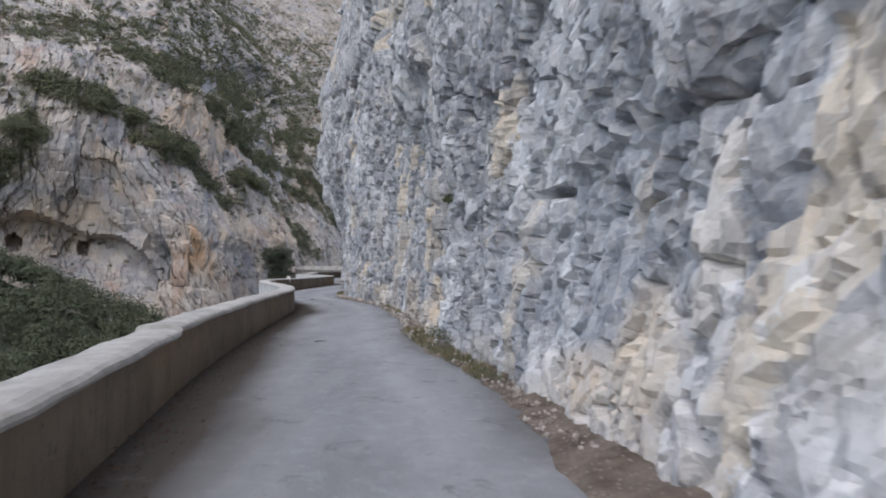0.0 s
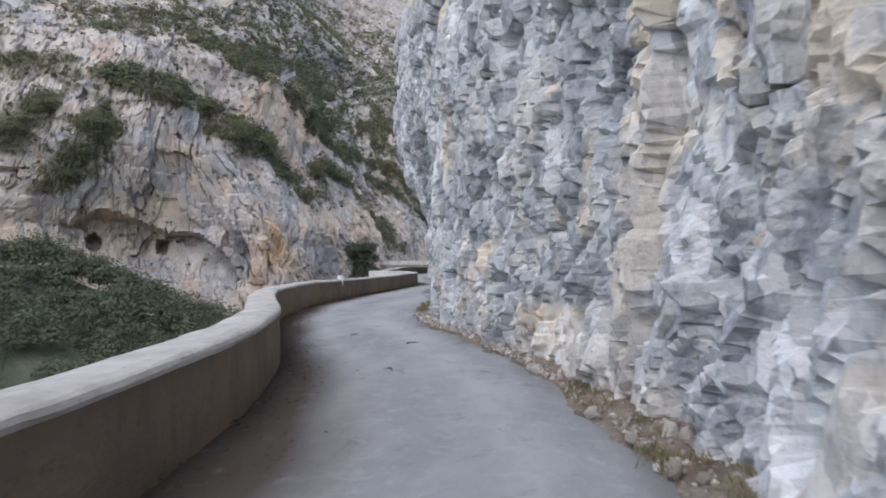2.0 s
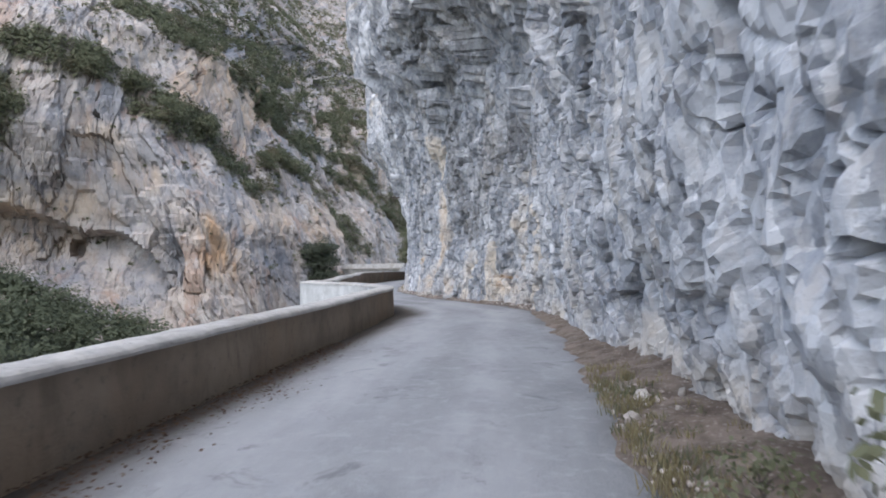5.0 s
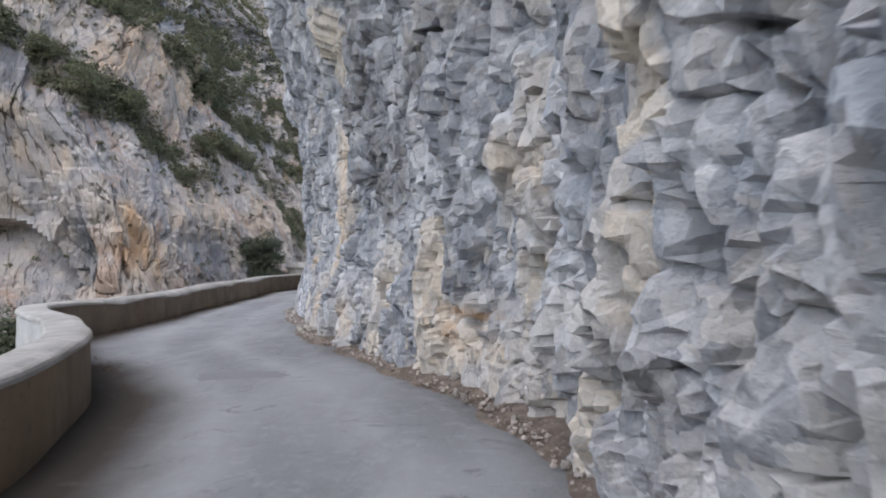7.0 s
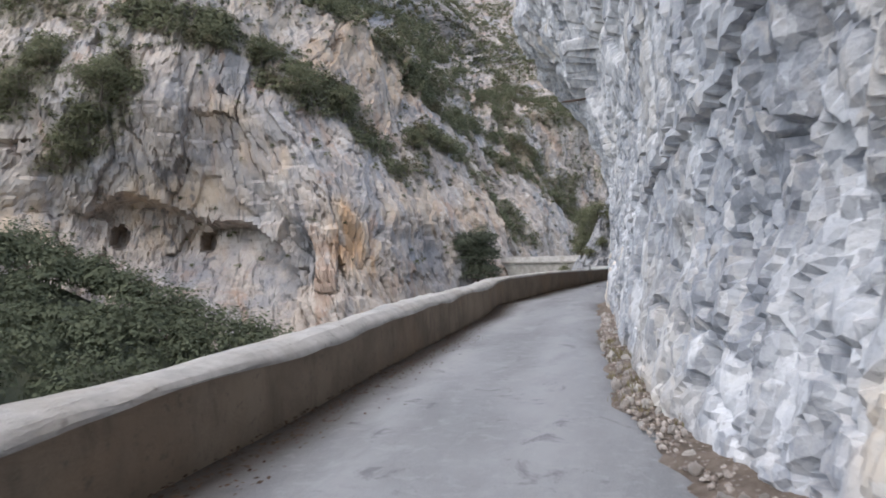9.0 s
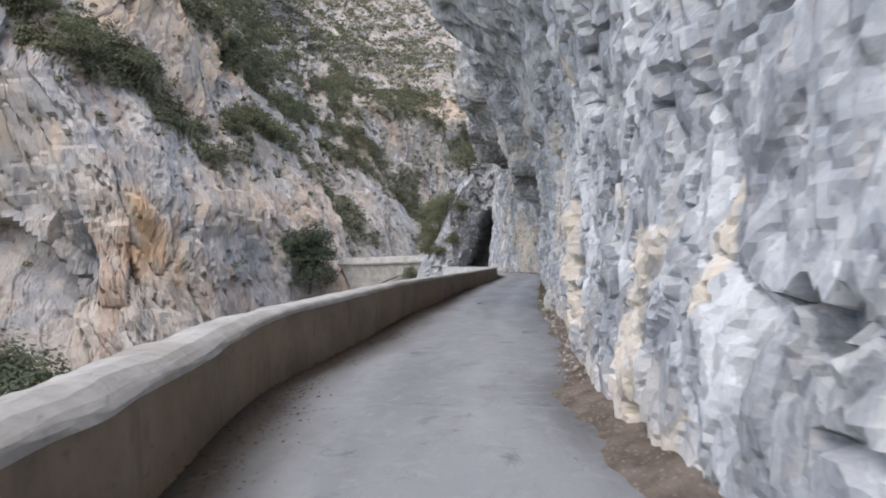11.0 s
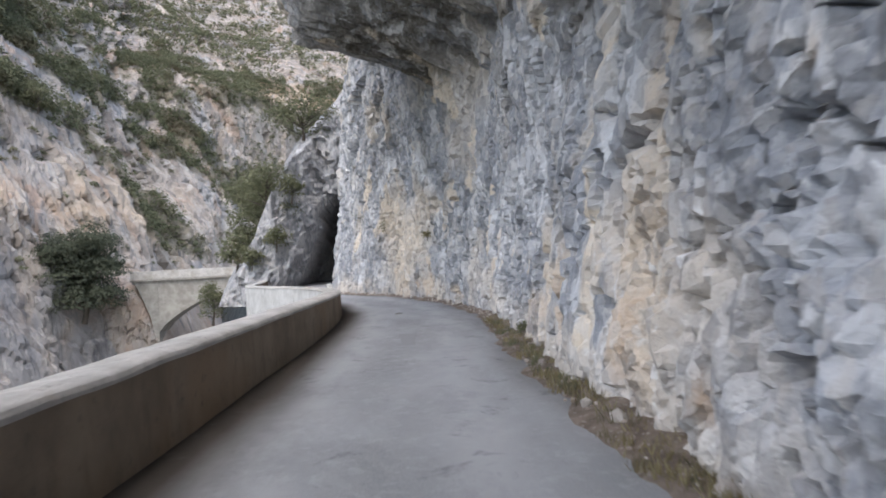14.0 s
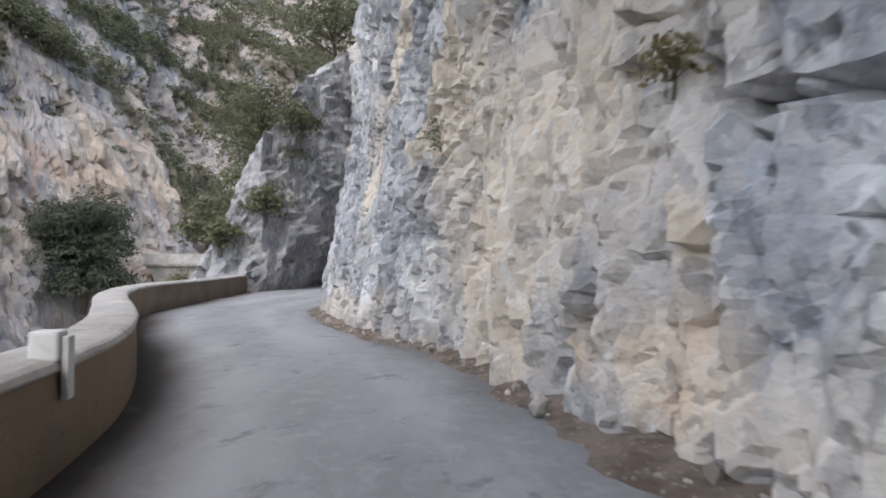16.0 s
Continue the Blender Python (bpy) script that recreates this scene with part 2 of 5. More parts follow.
def limestone(name, scale, chip, pale=1.0, broken=False):
    """Blue-grey fractured limestone with pale, cream and rusty faces. scale: fineness of the grain; chip: relief in metres; pale: share of light faces."""
    p = Paint(name, 0.85)
    grain = p.noise(11 * scale, 6, 0.7)
    h1, t1, wide = p.facets(3.0 * scale, 1.7 * scale, 0.18)
    h2, t2, fine = p.facets(9 * scale, 5 * scale, 0.2)
    coarse = p.noise(1 / 9, 5, 0.6, fine, 0.5)
    tint = p.math("ADD", p.math("MULTIPLY", p.layer("tone"), 0.45), p.math("ADD", p.math("MULTIPLY", t1, 0.3), p.math("MULTIPLY", t2, 0.25)))
    c = p.mix(p.step(tint, 0.2, 0.78), (0.225, 0.24, 0.27), (0.40, 0.417, 0.45))
    c = p.mix(p.step(p.noise(0.9, 3, 0.6, fine), 0.5, 0.66, 0, 0.6), c, (0.44, 0.41, 0.385))
    c = p.mix(p.math("MULTIPLY", p.step(coarse, 0.44, 0.62), p.step(t1, 0.1, 0.9, 0.3 * pale, 0.9 * pale)), c, (0.66, 0.665, 0.68))
    c = p.mix(p.math("MULTIPLY", p.step(p.noise(0.16, 4, 0.6, wide, 0.6), 0.52, 0.64), p.step(t2, 0, 1, 0.25 * pale, 0.75 * pale)), c, (0.50, 0.465, 0.42))
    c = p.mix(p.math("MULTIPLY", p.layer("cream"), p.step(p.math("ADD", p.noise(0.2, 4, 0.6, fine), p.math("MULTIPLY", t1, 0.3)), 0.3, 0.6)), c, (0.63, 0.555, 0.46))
    c = p.mix(p.math("MULTIPLY", p.layer("rust"), p.step(p.noise(0.26, 4, 0.6, fine), 0.3, 0.55)), c, (0.47, 0.30, 0.17))
    c = p.mix(p.step(p.noise(0.27, 6, 0.7, fine, 0.8), 0.58, 0.70, 0, 0.6), c, (0.10, 0.105, 0.115))
    c = p.mix(p.step(p.noise(0.42, 4, 0.6, fine, 0.4), 0.62, 0.69, 0, 0.7 * pale), c, (0.70, 0.70, 0.70))
    c = p.mix(p.step(t2, 0.75, 0.95, 0, 0.35 * pale), c, (0.62, 0.61, 0.60))
    c = p.mix(p.step(t2, 0.28, 0.06, 0, 0.35), c, (0.13, 0.135, 0.15))
    # Dark brown for the painted overhang shade and for stains.
    c = p.mix(p.math("MULTIPLY", p.layer("shade_stain"), p.step(p.noise(0.2, 5, 0.7, fine, 0.5), 0.38, 0.55)), c, (0.085, 0.076, 0.062))
    c = p.mix(p.step(t1, 0.2, 0.04, 0, 0.2), c, (0.17, 0.17, 0.185))
    c = p.mix(p.step(grain, 0.4, 0.7, 0.0, 0.22 * pale), c, (0.66, 0.66, 0.66))
    c = p.mix(p.step(p.noise(26 * scale, 5, 0.75, None, 0.6), 0.56, 0.7, 0.0, 0.5), c, (0.16, 0.16, 0.165))
    p.colour(c)
    p.bump(p.math("ADD", p.math("MULTIPLY", grain, 0.25), p.math("ADD", h1, p.math("MULTIPLY", h2, 0.4))), chip, p.step(p.layer("shatter"), 0.2, 0.8, 0.22, 1.0) if broken else 1.0)
    return p.m


def far_limestone(name):
    """The same rock seen across the gorge: beige, grey and reddish faces with dark water streaks, and dry soil where scrub grows."""
    p = Paint(name, 0.9)
    up, long = p.stretched(1, 1, 0.45), p.stretched(1, 1, 0.12)
    h1, t1, _ = p.facets(0.42, 0.3)
    h2, t2, fine = p.facets(1.3, 0.9)
    tint = p.math("ADD", p.math("MULTIPLY", p.layer("tone"), 0.5), p.math("ADD", p.math("MULTIPLY", t1, 0.3), p.math("MULTIPLY", t2, 0.2)))
    c = p.mix(p.step(tint, 0.25, 0.75), (0.265, 0.23, 0.204), (0.475, 0.418, 0.366))
    c = p.mix(p.step(p.noise(0.07, 5, 0.65, up, 0.8), 0.48, 0.62, 0, 0.75), c, (0.285, 0.285, 0.295))
    c = p.mix(p.step(p.noise(0.11, 5, 0.65, up, 0.8), 0.53, 0.65, 0, 0.75), c, (0.37, 0.265, 0.205))
    c = p.mix(p.step(p.noise(0.23, 6, 0.7, fine, 0.5), 0.52, 0.66, 0, 0.8), c, (0.52, 0.485, 0.45))
    c = p.mix(p.math("MULTIPLY", p.layer("cream"), p.step(p.noise(0.35, 5, 0.6, long), 0.3, 0.6)), c, (0.53, 0.44, 0.34))
    c = p.mix(p.math("MULTIPLY", p.layer("rust"), p.step(p.noise(0.5, 5, 0.6, long), 0.35, 0.58)), c, (0.46, 0.27, 0.13))
    c = p.mix(p.math("MULTIPLY", p.layer("grey"), p.step(p.noise(0.3, 5, 0.65, long), 0.25, 0.6)), c, (0.235, 0.245, 0.27))
    c = p.mix(p.step(p.noise(0.45, 5, 0.65, long, 0.4), 0.56, 0.68, 0, 0.7), c, (0.12, 0.12, 0.13))
    c = p.mix(p.step(p.noise(1.6, 6, 0.75), 0.55, 0.7, 0, 0.5), c, (0.14, 0.13, 0.115))
    c = p.mix(p.step(p.math("ADD", p.layer("scrub"), p.math("MULTIPLY", p.math("SUBTRACT", p.noise(0.35, 6, 0.75), 0.5), 1.3)), 0.35, 0.75, 0, 0.65), c, (0.14, 0.125, 0.08))
    p.colour(c)
    p.bump(p.math("ADD", p.math("MULTIPLY", p.noise(2.2, 6, 0.7), 0.4), p.math("ADD", h1, p.math("MULTIPLY", h2, 0.4))), 0.35, 1.0)
    return p.m


ROCK = limestone("limestone", 1.0, 0.12, broken=True)
DARK_ROCK = limestone("weathered limestone", 0.8, 0.15, 0.4)
FAR_ROCK = far_limestone("far limestone")

p = Paint("worn asphalt", 0.9)
wear = p.noise(0.7, 6, 0.65, p.stretched(1, 0.3, 1), 0.5)
c = p.mix(p.step(wear, 0.35, 0.66), (0.185, 0.19, 0.203), (0.292, 0.298, 0.312))
c = p.mix(p.step(p.noise(4.5, 6, 0.8, None, 0.4), 0.5, 0.64, 0, 0.5), c, (0.36, 0.367, 0.385))
c = p.mix(p.math("MULTIPLY", p.layer("track"), p.step(p.noise(1.2, 5, 0.7, p.stretched(1, 0.4, 1)), 0.35, 0.6, 0.2, 0.8)), c, (0.36, 0.367, 0.38))
c = p.mix(p.step(p.noise(90, 3, 0.7), 0.3, 0.7, 0, 0.4), c, (0.40, 0.40, 0.40))
c = p.mix(p.step(p.noise(1.9, 6, 0.75, None, 0.6), 0.57, 0.68, 0, 0.65), c, (0.145, 0.147, 0.155))
c = p.mix(p.step(p.cells(7), 0.02, 0.05, 0.6, 0), c, (0.12, 0.11, 0.10))
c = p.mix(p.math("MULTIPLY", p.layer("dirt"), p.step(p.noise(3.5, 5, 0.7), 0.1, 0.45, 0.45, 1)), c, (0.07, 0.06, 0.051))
ASPHALT = p.colour(c).bump(p.noise(110, 4, 0.75), 0.012, 0.7).m

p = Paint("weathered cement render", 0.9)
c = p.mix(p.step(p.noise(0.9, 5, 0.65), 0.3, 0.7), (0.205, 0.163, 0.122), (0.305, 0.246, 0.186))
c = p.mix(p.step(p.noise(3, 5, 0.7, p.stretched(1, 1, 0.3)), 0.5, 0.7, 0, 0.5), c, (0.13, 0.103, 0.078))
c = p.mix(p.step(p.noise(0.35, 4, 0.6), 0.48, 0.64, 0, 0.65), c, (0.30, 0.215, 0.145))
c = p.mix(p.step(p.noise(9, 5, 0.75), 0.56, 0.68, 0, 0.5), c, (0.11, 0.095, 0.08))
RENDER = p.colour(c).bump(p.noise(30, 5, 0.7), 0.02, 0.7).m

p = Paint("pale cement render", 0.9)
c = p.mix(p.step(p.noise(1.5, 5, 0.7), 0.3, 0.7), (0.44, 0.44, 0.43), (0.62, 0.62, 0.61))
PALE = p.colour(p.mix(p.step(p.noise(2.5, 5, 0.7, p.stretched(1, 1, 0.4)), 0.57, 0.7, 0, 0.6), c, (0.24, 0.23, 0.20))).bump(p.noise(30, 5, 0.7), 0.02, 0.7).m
p = Paint("pale cement coping", 0.9)
c = p.mix(p.step(p.noise(2.2, 5, 0.7), 0.3, 0.7), (0.39, 0.376, 0.352), (0.56, 0.542, 0.515))
c = p.mix(p.step(p.noise(14, 4, 0.7), 0.55, 0.75, 0, 0.6), c, (0.25, 0.24, 0.22))
c = p.mix(p.step(p.noise(0.7, 5, 0.7), 0.5, 0.68, 0, 0.5), c, (0.34, 0.30, 0.25))
c = p.mix(p.step(p.noise(6, 5, 0.75, None, 0.5), 0.6, 0.68, 0, 0.6), c, (0.14, 0.13, 0.115))
COPING = p.colour(c).bump(p.noise(35, 5, 0.7), 0.025, 0.8).m

p = Paint("white painted concrete", 0.7)
WHITE = p.colour(p.mix(p.step(p.noise(12, 4), 0.45, 0.7), (0.66, 0.66, 0.64), (0.50, 0.49, 0.45))).bump(p.noise(60), 0.004).m


def foliage(name, dark, light, brown=0.0):
    p = Paint(name, 0.9)
    p.b.inputs["Specular IOR Level"].default_value = 0.08
    c = p.mix(p.island(), dark, light)
    if brown:
        c = p.mix(p.step(p.noise(0.12, 3), 0.5, 0.66, 0, brown), c, (0.14, 0.105, 0.07))
    p.colour(c)
    # Thin leaves let light through.
    thin = p.t.nodes.new("ShaderNodeBsdfTranslucent")
    p.put(thin.inputs["Color"], c)
    both = p.t.nodes.new("ShaderNodeMixShader")
    both.inputs[0].default_value = 0.4
    p.t.links.new(p.b.outputs[0], both.inputs[1])
    p.t.links.new(thin.outputs[0], both.inputs[2])
    p.t.links.new(both.outputs[0], p.t.nodes["Material Output"].inputs["Surface"])
    return p.m


SHRUB = foliage("scrub leaves", (0.145, 0.154, 0.092), (0.20, 0.205, 0.132), 0.6)
WOOD = foliage("woodland leaves", (0.128, 0.143, 0.093), (0.15, 0.165, 0.108))
EVERGREEN = foliage("evergreen leaves", (0.095, 0.108, 0.076), (0.125, 0.138, 0.098))
DRY = foliage("dry grass", (0.20, 0.16, 0.09), (0.32, 0.29, 0.17))
LITTER = foliage("dead leaves", (0.055, 0.038, 0.028), (0.13, 0.085, 0.058))
p = Paint("bark", 0.9)
BARK = p.colour(p.mix(p.noise(12, 4, 0.6, p.stretched(1, 1, 0.2)), (0.06, 0.05, 0.04), (0.16, 0.135, 0.11))).bump(p.noise(20), 0.02).m
p = Paint("rubble stone", 0.85)
c = p.mix(p.island(), (0.21, 0.172, 0.148), (0.52, 0.47, 0.425))
STONE = p.colour(p.mix(p.step(p.noise(14, 4), 0.4, 0.7, 0, 0.5), c, (0.18, 0.13, 0.10))).bump(p.noise(30), 0.02).m
p = Paint("loose stone", 0.85)
c = p.mix(p.each(), (0.31, 0.265, 0.235), (0.64, 0.60, 0.55))
PEBBLE = p.colour(p.mix(p.step(p.noise(14, 4), 0.4, 0.7, 0, 0.5), c, (0.25, 0.22, 0.19))).bump(p.noise(30), 0.02).m
p = Paint("gravel and earth", 0.95)
c = p.mix(p.step(p.noise(2.5, 5, 0.7), 0.35, 0.65), (0.13, 0.10, 0.078), (0.25, 0.205, 0.168))
c = p.mix(p.step(p.cells(16), 0.1, 0.35, 0.7, 0), c, (0.36, 0.32, 0.285))
EARTH = p.colour(c).bump(p.noise(25, 5, 0.7), 0.05, 0.9).m
p = Paint("valley ground", 0.95)
c = p.mix(p.step(p.noise(0.08, 6, 0.65), 0.4, 0.6), (0.06, 0.065, 0.04), (0.20, 0.18, 0.14))
GROUND = p.colour(c).bump(p.noise(0.6, 5), 0.5).m
p = Paint("woodland floor", 0.95)
FLOOR = p.colour(p.mix(p.step(p.noise(0.4, 5, 0.7), 0.35, 0.65), (0.10, 0.11, 0.078), (0.125, 0.132, 0.092))).bump(p.noise(1.5, 5), 0.3).m
p = Paint("bridge masonry", 0.9)
c = p.mix(p.step(p.noise(0.8, 5, 0.7), 0.35, 0.7), (0.26, 0.245, 0.22), (0.40, 0.385, 0.35))
MASONRY = p.colour(c).bump(p.noise(6, 5, 0.7), 0.05).m
p = Paint("tar patch", 0.85)
TAR = p.colour(p.mix(p.noise(60, 4, 0.7), (0.20, 0.202, 0.21), (0.275, 0.277, 0.285))).bump(p.noise(110, 4, 0.75), 0.01, 0.7).m
p = Paint("rusty metal", 0.7)
RUST = p.colour(p.mix(p.noise(9), (0.05, 0.038, 0.032), (0.12, 0.08, 0.06))).m

# ---------------------------------------------------------------- the road's plan
# Inner face of the parapet and foot of the rock, as x over y; parapet height over y.
WALL_Y = (-40, -15, 3, 8, 13.8, 18, 22.9, 25.5, 27.3, 29.6, 32, 35, 37.5, 41, 46, 55, 57.5, 59.1, 60.5, 61.5, 62.5, 63.4, 64.5, 65.4, 66.5, 68, 70, 73, 77, 80, 84, 88, 92, 98, 102, 107, 112, 117, 121, 125, 128, 131, 133, 135, 137, 139, 141.5, 148, 154, 175)
WALL_X = (7, 2, -2, -3, -3.85, -4.35, -5.05, -5.8, -6.55, -7.5, -8.3, -8.9, -9.25, -9.35, -9.35, -9.25, -9.35, -9.88, -10.45, -11.1, -11.75, -12.55, -13.45, -13.93, -14.02, -14.1, -14.28, -14.62, -15.1, -15.4, -15.85, -16.5, -16.4, -16.3, -16.05, -15.8, -15.5, -15.05, -14.67, -14.43, -14.45, -14.78, -15.2, -15.95, -16.9, -17.9, -18.9, -19.7, -20.2, -22)
FOOT_Y = (-40, -15, 5.1, 8.3, 10.5, 12, 14.5, 17.5, 19.2, 22, 25.3, 27.2, 29, 30, 32, 34, 37, 41, 48.5, 54, 58.3, 60, 62, 64.4, 66.5, 69.4, 72.6, 75.4, 78.8, 83, 86.7, 92.5, 98, 103, 112, 118.5, 122.5, 125, 128, 131, 133, 136.5, 138, 141.8, 144, 147, 150, 156, 175)
FOOT_X = (11, 5.2, 0.95, 0.55, 0.05, -0.35, -0.75, -1.05, -1.35, -1.75, -2.5, -3.15, -3.8, -4.3, -5.0, -5.3, -5.6, -5.55, -5.3, -5.3, -5.6, -6.1, -7.0, -8.2, -9.3, -10.25, -11.3, -11.75, -12.2, -12.6, -13.1, -12.85, -12.85, -12.6, -12.1, -11.6, -11.2, -11.05, -11.3, -11.6, -12.1, -13.0, -13.9, -15.4, -15.75, -15.2, -14.2, -13.0, -12)
HIGH_Y = (-40, 2, 11, 22, 26, 29, 34, 38, 42, 46, 55, 60, 66, 70, 72, 74, 77, 84, 92, 100, 106, 112, 120, 125, 130, 134, 142, 175)
HIGH = (0.69, 0.69, 0.69, 0.69, 0.70, 0.72, 0.72, 0.72, 0.69, 0.68, 0.72, 0.74, 0.73, 0.69, 0.70, 0.74, 0.79, 0.81, 0.87, 0.85, 0.79, 0.73, 0.71, 0.67, 0.60, 0.585, 0.60, 0.62)


def wall_x(y):
    return table(y, WALL_Y, WALL_X)


def foot_x(y):
    return table(y, FOOT_Y, FOOT_X)


# ---------------------------------------------------------------- ground, road, verge
ground = grid_mesh("ground", np.array([[(x, y, -38.0 + 1.5 * math.sin(x * 0.05) * math.cos(y * 0.04)) for y in np.linspace(-2500, 3000, 90)]
                                       for x in np.linspace(-2600, 2600, 90)]), GROUND)
tagged(ground, "stony valley floor far below the road", "ground", kind="structure")

ys = np.arange(-36, 172, 0.2)
across = np.linspace(0, 1, 44)
wx, fx = wall_x(ys)[:, None], foot_x(ys)[:, None]
X = wx - 0.1 + (fx + 0.75 - wx) * across
Y = np.broadcast_to(ys[:, None], X.shape)
Z = 0.012 * fractal(X / 1.5, Y / 1.5, 3) + 0.04 * np.sin(np.pi * across) - 0.035
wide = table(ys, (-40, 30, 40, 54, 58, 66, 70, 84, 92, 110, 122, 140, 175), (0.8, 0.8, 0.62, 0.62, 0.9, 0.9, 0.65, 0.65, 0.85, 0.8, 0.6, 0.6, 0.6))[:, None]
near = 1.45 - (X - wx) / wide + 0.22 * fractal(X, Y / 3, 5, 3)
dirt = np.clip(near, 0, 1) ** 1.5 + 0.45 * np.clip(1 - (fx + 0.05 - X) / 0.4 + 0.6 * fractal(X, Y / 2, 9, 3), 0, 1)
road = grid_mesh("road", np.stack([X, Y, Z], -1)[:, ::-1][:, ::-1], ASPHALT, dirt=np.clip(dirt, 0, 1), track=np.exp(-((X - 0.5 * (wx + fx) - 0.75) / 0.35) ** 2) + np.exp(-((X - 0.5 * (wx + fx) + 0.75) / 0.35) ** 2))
tagged(road, "narrow worn grey asphalt road along a cliff", "road", kind="structure")

# Earth and rubble against the foot of the rock.
across = np.linspace(0, 1, 14)
X = fx - 0.12 + 0.13 * fractal(ys / 0.7, ys * 0, 4, 4)[:, None] * (1 - across) + 1.5 * across
Y = np.broadcast_to(ys[:, None], X.shape)
Z = -0.05 + 0.30 * across**0.7 + 0.07 * across * fractal(X / 0.3, Y / 0.3, 8, 3) + 0.02 * fractal(X / 0.1, Y / 0.1, 12, 2)
verge = grid_mesh("verge", np.stack([X, Y, Z], -1), EARTH)
tagged(verge, "strip of earth and gravel at the foot of the cliff", "verge", kind="structure")

# Bank below the parapet, down to the valley floor.
drop = np.array([0, 1.7, 2.4, 5, 9, 14, 20, 28, 39])
away = np.array([0, 0.0, 0.4, 1.2, 2.5, 4.5, 7, 10, 14])
yb = np.arange(-36, 160, 0.8)
P = np.stack([wall_x(yb)[:, None] - 0.25 - away, np.broadcast_to(yb[:, None], (len(yb), 9)), np.broadcast_to(-drop, (len(yb), 9))], -1)
relief, tone, _ = rock_relief(P[..., 1], P[..., 2], 77, 3.0, 0.8)
P[..., 0] -= np.where(drop > 1, relief, 0)
bank = grid_mesh("bank", P, FAR_ROCK, tone=tone, cream=tone * 0, rust=tone * 0, scrub=tone * 0)
tagged(bank, "steep rock bank under the roadside wall", "rock bank", kind="structure")

# ---------------------------------------------------------------- the cliff beside the road
# How far the face stands back from its foot (minus: overhangs) at these heights, station by station.
LEAN_Z = (-0.6, 0, 2, 4, 6.5, 8, 11, 15, 22, 36)
LEANS = {
    -40: (0, 0, 0.2, 0.3, 0.3, 0.2, 0.3, 0.8, 2, 6),
    8: (0, 0, 0.25, 0.3, 0.2, 0.0, 0.2, 0.8, 2, 6),
    20: (0, 0, 0.15, 0.2, 0.2, 0.2, 0.5, 1, 2, 6),
    30: (0, 0, 0.1, 0.1, 0.2, 0.3, 0.6, 1, 2, 6),
    38: (0.4, 0.4, 0.4, 0.4, 0.4, 0.6, 0.6, 0.5, 1.5, 5),
    45: (0.5, 0.5, 0.1, -0.1, -0.3, -0.5, -0.8, -0.6, 1, 4),
}
LEANS.update({
    52: (0.1, 0.1, -0.1, -0.2, -0.4, -0.6, -0.7, -0.4, 0, 3),
    57: (0, 0, -0.1, -0.2, -0.4, -0.7, -0.9, -0.7, 0, 3),
    62: (0, 0, 0, -0.2, -0.4, -0.7, -1.3, -1.2, 0, 3),
    70: (0, 0, 0, -0.1, -0.3, -0.7, -1.3, -1.5, -0.5, 3),
    75: (0, 0, 0.1, 0.1, 0, -0.3, -0.8, -1.2, -0.3, 3),
    81: (0, 0, 0.3, 0.5, 0.3, 0.2, 0, 0, 1, 4),
})
LEANS.update({
    87: (0, 0, 0.1, 0.0, -0.6, -1.0, -1.8, -2.2, -0.5, 3),
    95: (0, 0, 0.1, 0.1, -0.3, -0.7, -1.5, -1.7, -1, 2),
    105: (0, 0, 0.1, 0.1, -0.2, -0.8, -1.8, -2, -1, 2),
    115: (0, 0, 0.2, 0.3, 0.1, -0.2, -1.4, -1.6, -1, 2),
    123: (0, 0, 0.2, 0.3, 0.2, 0, -0.8, -1.4, -0.5, 2),
    130: (0, 0, 0.1, 0.1, 0.1, 0, -0.8, -0.8, 0.2, 3),
})
LEANS.update({
    135: (0, 0, 0.2, 0.4, 0.3, 0.1, -0.2, 0, 1, 4),
    143: (0, 0, 0.3, 0.6, 0.9, 1.1, 1.4, 2, 4, 7),
    150: (0, 0, 0.1, 0.2, 0.2, 0.3, 0.5, 1, 4, 7),
    170: (0, 0, 0.1, 0.2, 0.2, 0.3, 0.5, 1, 4, 7),
})
yc = np.concatenate([np.arange(-36, -2, 0.5), np.arange(-2, 151, 0.052), np.arange(151, 168, 0.5)])
zc = np.concatenate([np.arange(-0.5, 5, 0.052), np.arange(5, 11, 0.11), np.arange(11, 20, 0.25), np.arange(20, 38, 0.9)])
ly, lz = np.arange(-36, 168, 0.5), np.arange(-1, 38.5, 0.25)
grid = np.array([table(lz, LEAN_Z, LEANS[k]) for k in LEANS])
grid = np.array([table(ly, list(LEANS), grid[:, n]) for n in range(len(lz))]).T


def lean_at(y, z):
    a, b = np.clip((y + 36) / 0.5, 0, len(ly) - 1.01), np.clip((z + 1) / 0.25, 0, len(lz) - 1.01)
    i, j = a.astype(int), b.astype(int)
    a, b = a - i, b - j
    return (grid[i, j] * (1 - a) + grid[i + 1, j] * a) * (1 - b) + (grid[i, j + 1] * (1 - a) + grid[i + 1, j + 1] * a) * b


